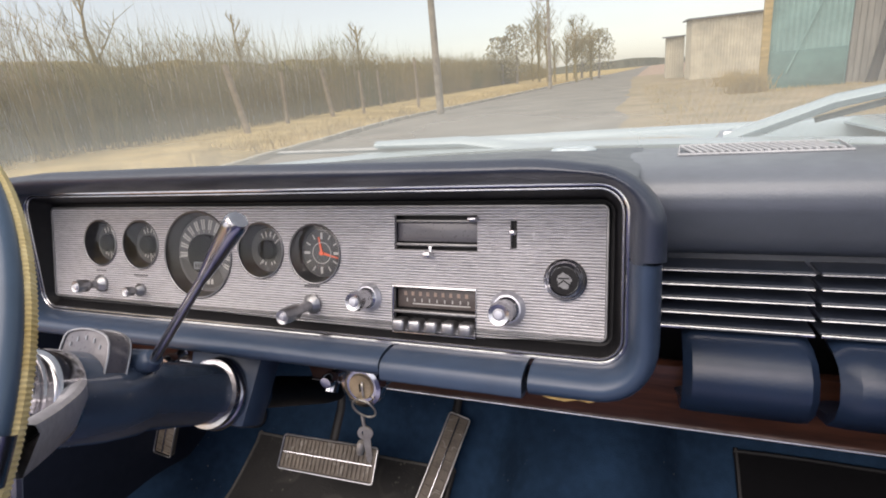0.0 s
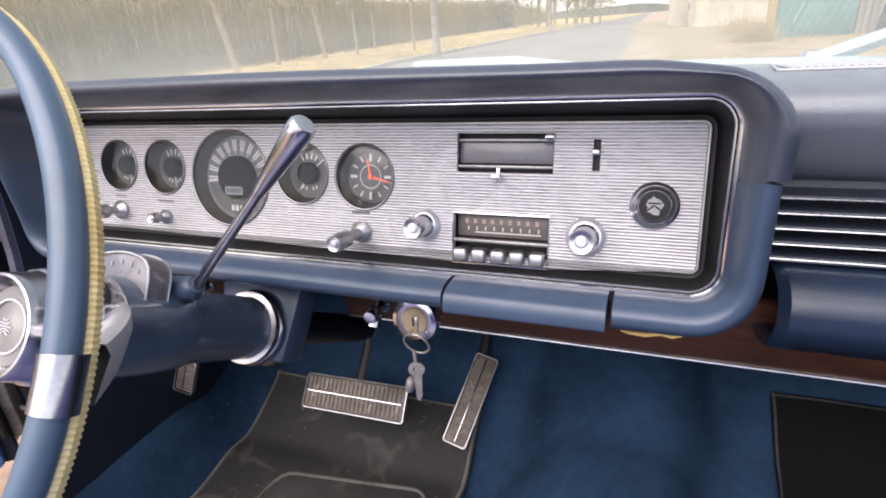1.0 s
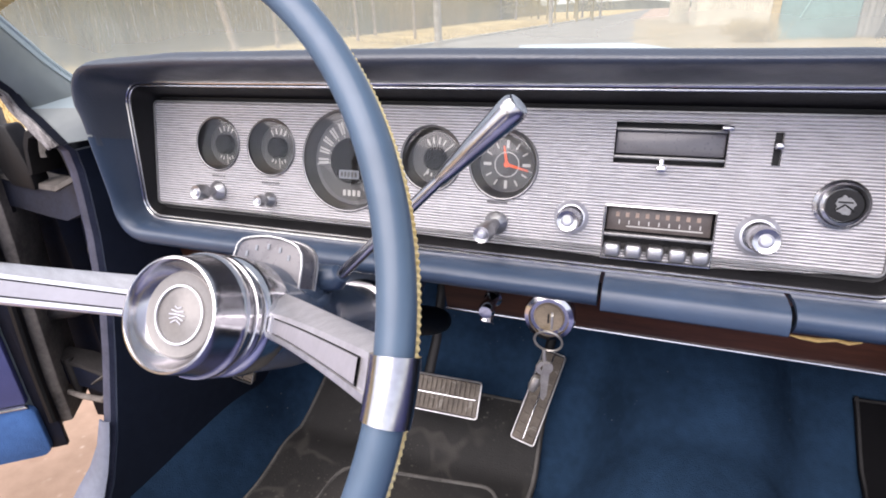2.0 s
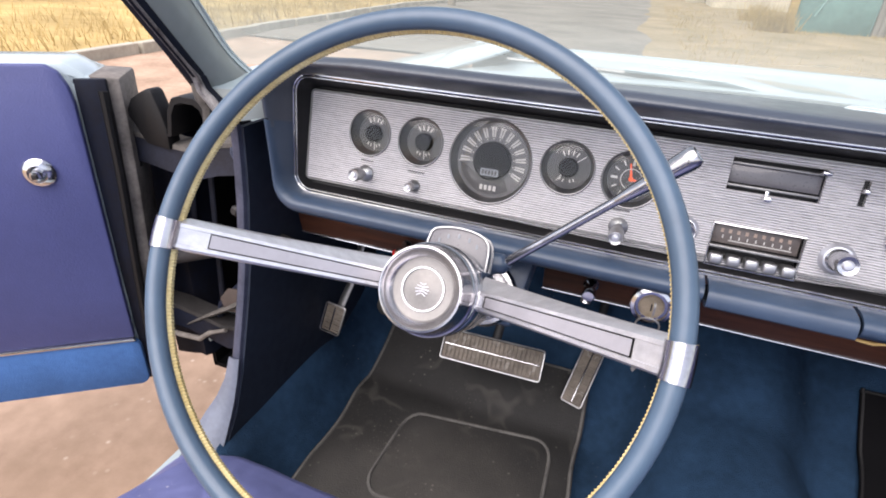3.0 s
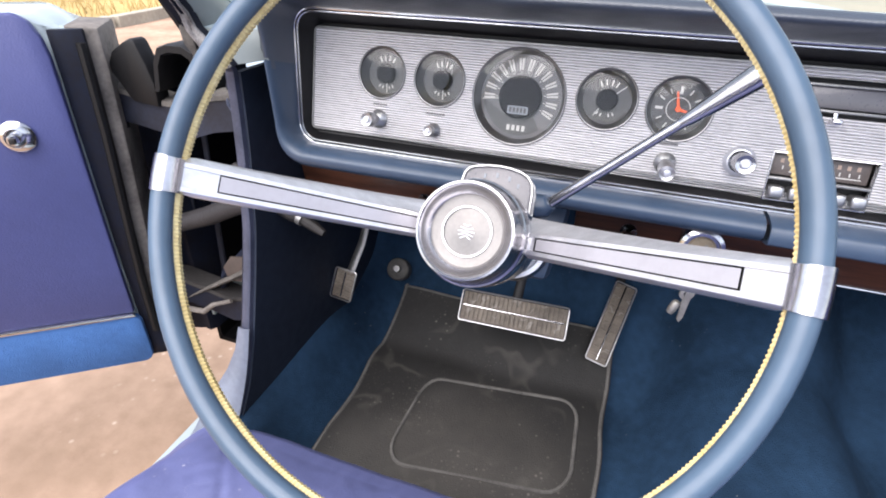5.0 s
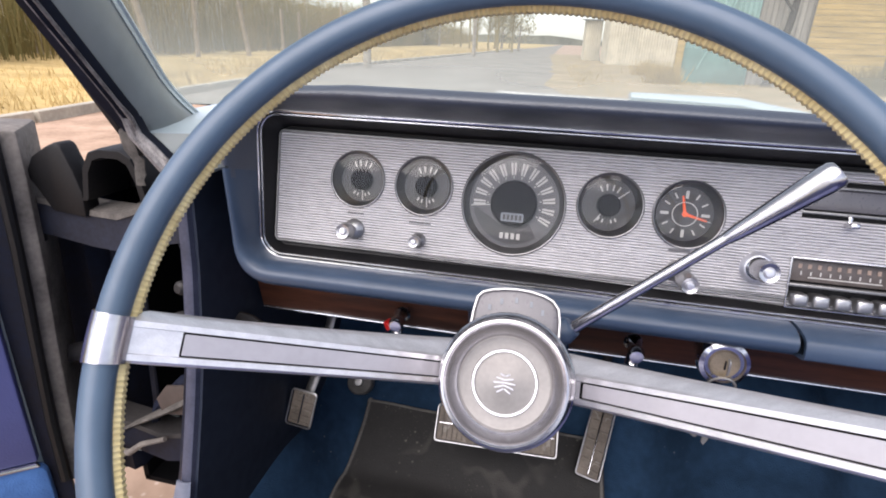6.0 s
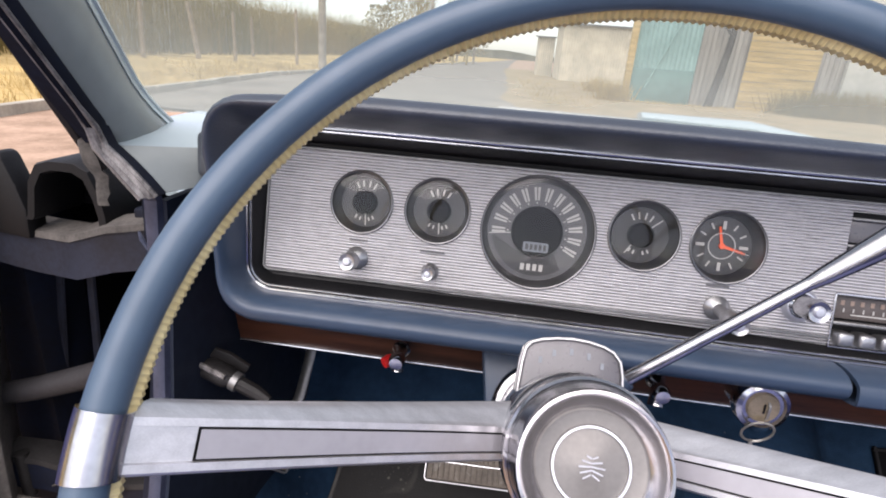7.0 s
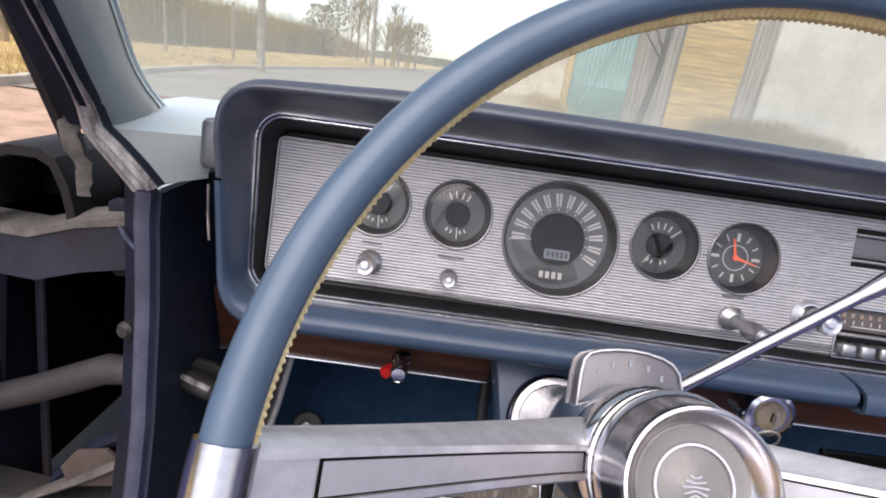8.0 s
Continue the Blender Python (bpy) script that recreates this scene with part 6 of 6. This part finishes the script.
for k in range(25):
    f = k / 24
    z = 0.50 + 0.52 * f
    back_rows.append([(x, -0.055 - 0.22 * f - 0.02 * math.sin(f * 3.1) + 0.03 * (abs(x - 0.03) / 0.73) ** 6 + 0.05 * smooth_step(0.9, 1.0, f) * -1 + 0.006 * math.cos((x + 0.32) * 60) * (abs(x + 0.32) > 0.0) * 0.2, z) for x in [-0.70 + 1.46 * j / 60 for j in range(61)]])
for f in SEAMS:
    part("seam", tube([(f(y), y, seat_z(f(y), y) + 0.0004) for y in [0.02 + 0.47 * k / 30 for k in range(31)]], 0.0017, 6), SEAM, seat, "dark sunken stitched seam")
for xa, xb, ya, yb in CROSS:
    part("seam", tube([(xa + (xb - xa) * k / 16, ya + (yb - ya) * k / 16, seat_z(xa + (xb - xa) * k / 16, ya + (yb - ya) * k / 16) + 0.0002) for k in range(17)], 0.0007, 6), SEAM, seat)
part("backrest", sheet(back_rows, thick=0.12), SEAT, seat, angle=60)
part("base", box((1.36, 0.50, 0.10), (0.03, 0.20, 0.385), 0.01), BLACK, seat)
for x, y, r in ((0.010, 0.466, 0.017), (-0.052, 0.462, 0.008)):
    bm = bmesh.new()
    mid = bm.verts.new((x, y, seat_z(x, y) + 0.0016))
    rim = []
    for k in range(18):
        t = 2 * math.pi * k / 18
        rr = r * (1 + 0.7 * noise.noise((math.cos(t) * 1.7 + x * 50, math.sin(t) * 1.7, 3)))
        q = (x + rr * math.cos(t), y + 0.55 * rr * math.sin(t))
        rim.append(bm.verts.new((*q, seat_z(*q) + 0.0008)))
    for k in range(18):
        bm.faces.new((mid, rim[k], rim[(k + 1) % 18]))
    part("patch", bm, PATCH, seat, "worn orange patch in the leather")

# ---- open driver's door ----
DC, DD = Vector((-1.091, 0.758, 0.0)), Vector((-0.8, -0.6, 0))
DN = Vector((0.6, -0.8, 0))
MD = basis(DC, DD, (0, 0, 1), DN)
door = thing("car_door", (-1.4, 0.55, 0.38), "open car door with blue vinyl panel and chrome strip", "car door")
DL = 1.15


def door_edge(z):
    return -0.006 - 0.028 * smooth_step(0.42, 1.02, z)


shell = [(0.02, 0.342)] + [(door_edge(z), z) for z in (0.365, 0.5, 0.65, 0.8, 0.95, 1.02)] + [(0.0, 1.035), (DL, 1.035), (DL + 0.02, 0.9), (DL, 0.37), (DL - 0.03, 0.342)]
part("shell", prism(shell, MD @ Matrix.Translation((0.022, 0, -0.14)), 0.125, 0.008), PAINT, door, "pale painted door shell")
part("door_end", prism([(door_edge(z) - 0.020, z) for z in (0.40, 0.5, 0.65, 0.8, 0.95, 1.02)] + [(0.03, 1.025), (0.03, 0.40)], MD @ Matrix.Translation((0, 0, -0.135)), 0.116, 0.006), GRIME, door, "grimy beige door end")
part("edge_plate", prism([(door_edge(z) + 0.0, z) for z in (0.352, 0.5, 0.65, 0.8, 0.95, 1.02)] + [(door_edge(z) + 0.030 + 0.02 * smooth_step(0.4, 1, z), z) for z in (1.02, 0.95, 0.8, 0.65, 0.5, 0.352)], MD @ Matrix.Translation((0, 0, -0.018)), 0.012, 0.002), JAMB, door, "dark dirty front door edge")
pan = [(door_edge(z) + 0.032 + 0.02 * smooth_step(0.4, 1, z), z) for z in (0.478, 0.6, 0.75, 0.9, 0.98)] + [(0.022, 1.010), (0.032, 1.034), (0.050, 1.046), (DL - 0.03, 1.046), (DL - 0.03, 0.478)]
part("upper_panel", prism(pan, MD @ Matrix.Translation((0, 0, -0.008)), 0.016, 0.004), TRIMBLUE, door, "violet-blue vinyl door panel")
part("lower_panel", prism(round_rect(0.018, DL - 0.03, 0.347, 0.470, 0.02, 4), MD @ Matrix.Translation((0, 0, -0.008)), 0.016, 0.004), DOORCARPET, door, "bright blue carpeted lower panel")
part("chrome_strip", prism([(0.024, 0.470), (0.028, 0.478), (DL - 0.03, 0.482), (DL - 0.03, 0.472)], MD @ Matrix.Translation((0, 0, 0.006)), 0.006, 0.0015), CHROME, door)
lk = part("door_knob", lathe([(0.027, 0), (0.027, 0.004), (0.022, 0.010), (0.016, 0.012), (0.014, 0.008), (0.010, 0.008), (0.009, 0.022), (0.0, 0.024)], MD @ Matrix.Translation((0.102, 0.860, 0.008)), 32), CHROME, door, "round chrome escutcheon without its handle")
part("spindle", box((0.009, 0.009, 0.02), MD @ Matrix.Translation((0.102, 0.860, 0.026)), 0.001), GREASE, lk)
part("door_top", prism([(-0.02, 1.0), (DL, 1.0), (DL, 1.050), (0.03, 1.050), (0.0, 1.030)], MD @ Matrix.Translation((0, 0, -0.12)), 0.105, 0.012), PAINT, door, "pale painted door top")
part("weatherstrip", tube([MD @ Vector((door_edge(z) + 0.006, z, -0.004)) for z in (0.42, 0.55, 0.7, 0.85, 1.0)], 0.008, 8), BLACK, door, "black rubber seal")


def hinge(z, label, worn):
    root = thing("strap_hinge", (-0.945, 0.860, z), label, "door hinge", "strap hinges")
    pts = [(-0.810, 0.820, z + 0.012), (-0.865, 0.810, z + 0.004), (-0.925, 0.820, z - 0.018), (-0.995, 0.835, z - 0.022), (-1.065, 0.835, z - 0.012), (-1.115, 0.820, z)]
    rows = [[Vector(p) + Vector((0, o, h)) for o, h in ((-0.008, 0.028), (0.012, 0.030), (0.012, -0.030), (-0.008, -0.028))] for p in pts]
    part("strap", sheet(rows, close_u=True), STRAP if z > 0.7 else JAMB, root, "dark painted hinge strap")
    part("strap_edge", sheet([[Vector(q) + Vector((0, o, h)) for o, h in ((-0.011, 0.024), (-0.009, 0.032), (0.012, 0.036), (0.030, 0.037))] for q in pts], thick=0.003), worn, root, "worn upper face")
    if z < 0.7:
        part("strap_lip", tube([(-1.125, 0.802, z - 0.036), (-1.060, 0.808, z - 0.046), (-0.995, 0.806, z - 0.038), (-0.958, 0.800, z - 0.006), (-0.905, 0.796, z + 0.020)], [0.004, 0.006, 0.006, 0.005, 0.004], 8), GRIME, root, "worn pale lower lip")
    part("pin", lathe([(0, -0.04), (0.010, -0.04), (0.010, 0.04), (0, 0.042)], Matrix.Translation((-1.090, 0.825, z - 0.01)), 12), GREASE, root)
    part("leaf", box((0.06, 0.02, 0.09), (-0.815, 0.835, z + 0.01), 0.004), JAMB, root)


hinge(0.895, "upper strap door hinge with worn paint", RAG)
hinge(0.500, "lower strap door hinge, greasy and dirty", GREASE)
HOSE = material("grey_ribbed_hose", (0.031, 0.029, 0.032), 0.6, vary=0.4, vscale=18, grain=0.4, scale=140)
strap = thing("door_check", (-0.945, 0.850, 0.68), "grey tubular door check between post and door", "door check")
part("bar", tube([(-0.790, 0.820, 0.742), (-0.865, 0.835, 0.728), (-0.965, 0.850, 0.675), (-1.065, 0.850, 0.635), (-1.145, 0.830, 0.62)], [0.016, 0.019, 0.019, 0.018, 0.016], 12), HOSE, strap)
cov = thing("hinge_cover", (-0.985, 0.855, 0.90), "black moulded cover blocks above the door hinge", "cover")
MK = basis((0.030, 0.845, 0), (1, 0, 0), (0, 0, 1), (0, -1, 0))
hoop = [(-1.012, 0.925), (-1.008, 0.93), (-0.998, 0.975), (-0.984, 0.997), (-0.965, 1.003), (-0.932, 1.003), (-0.915, 0.994), (-0.904, 0.965), (-0.900, 0.94), (-0.900, 0.925)]
part("shell", sheet([[MK @ Vector((x - (x + 0.955) * k, z - (z - 0.925) * k * 0.8, d)) for k, d in ((0.0, -0.05), (0.0, 0.028), (0.03, 0.034), (0.20, 0.034), (0.24, 0.026), (0.26, -0.04))] for x, z in hoop], thick=0.002), BLACK, cov, "rounded black hood")
# matt black plate in place of the dark inside of the hood
part("back", prism(hoop, MK @ Matrix.Translation((0, 0, -0.06)), 0.012), VELVET, cov)
part("fin", prism([(-1.105, 0.955), (-1.088, 0.982), (-1.060, 0.998), (-1.040, 1.006), (-1.032, 1.000), (-1.020, 0.965), (-1.012, 0.935), (-1.014, 0.895), (-1.07, 0.90)], MK, 0.03, 0.005), BLACK, cov, "black leaning fin")
rag = thing("torn_seal", (-0.845, 0.820, 0.99), "torn grey-brown rubber seal hanging at the post", "seal")
rows = [[(-0.818 + 0.0010 * k + 0.0012 * math.sin(k * 0.9) + dx * (1 - 0.035 * k), 0.738 + 0.003 * math.cos(k * 0.7) + 0.003 * abs(dx) / 0.01, 1.062 - 0.0062 * k) for dx in (-0.010 + 0.002 * math.sin(k * 1.7), -0.004, 0.003, 0.009 + 0.002 * math.cos(k * 2.3))] for k in range(14)]
part("strip", sheet(rows, thick=0.003), RAG, rag)
loom = thing("wiring_loom", (-0.895, 0.850, 0.55), "loose dirty cables and bracket in the hinge gap", "cables")
part("flat_strap", tube([(-0.790, 0.805, 0.640), (-0.835, 0.812, 0.612), (-0.884, 0.820, 0.578), (-0.935, 0.824, 0.545), (-0.985, 0.828, 0.513), (-1.050, 0.835, 0.470)], [0.010, 0.015, 0.019, 0.016, 0.012, 0.009], 10, (1, 0.35)), RAG, loom, "pale dirty metal strap")
part("cable", tube([(-0.795, 0.840, 0.66), (-0.875, 0.830, 0.62), (-0.945, 0.840, 0.55), (-0.975, 0.840, 0.47)], [0.009, 0.011, 0.010, 0.008], 8), JAMB, loom)
part("plate", prism([(-0.036, 0), (0.030, 0.010), (0.040, 0.045), (0.018, 0.066), (-0.022, 0.058), (-0.044, 0.030)], basis((-0.880, 0.820, 0.555), (1, 0, 0), (0, 0, 1), (0, -1, 0)), 0.006, 0.001), RUST, loom, "tan rusty bracket plate")

# passenger door, closed
pd = thing("car_door", (0.83, 0.2, 0.38), "closed passenger door with blue vinyl panel", "car door")
part("shell", box((0.26, 1.27, 0.66), (0.985, 0.255, 0.69), 0.04), PAINT, pd)
part("panel", box((0.03, 1.2, 0.6), (0.845, 0.14, 0.71), 0.01), TRIMBLUE, pd)
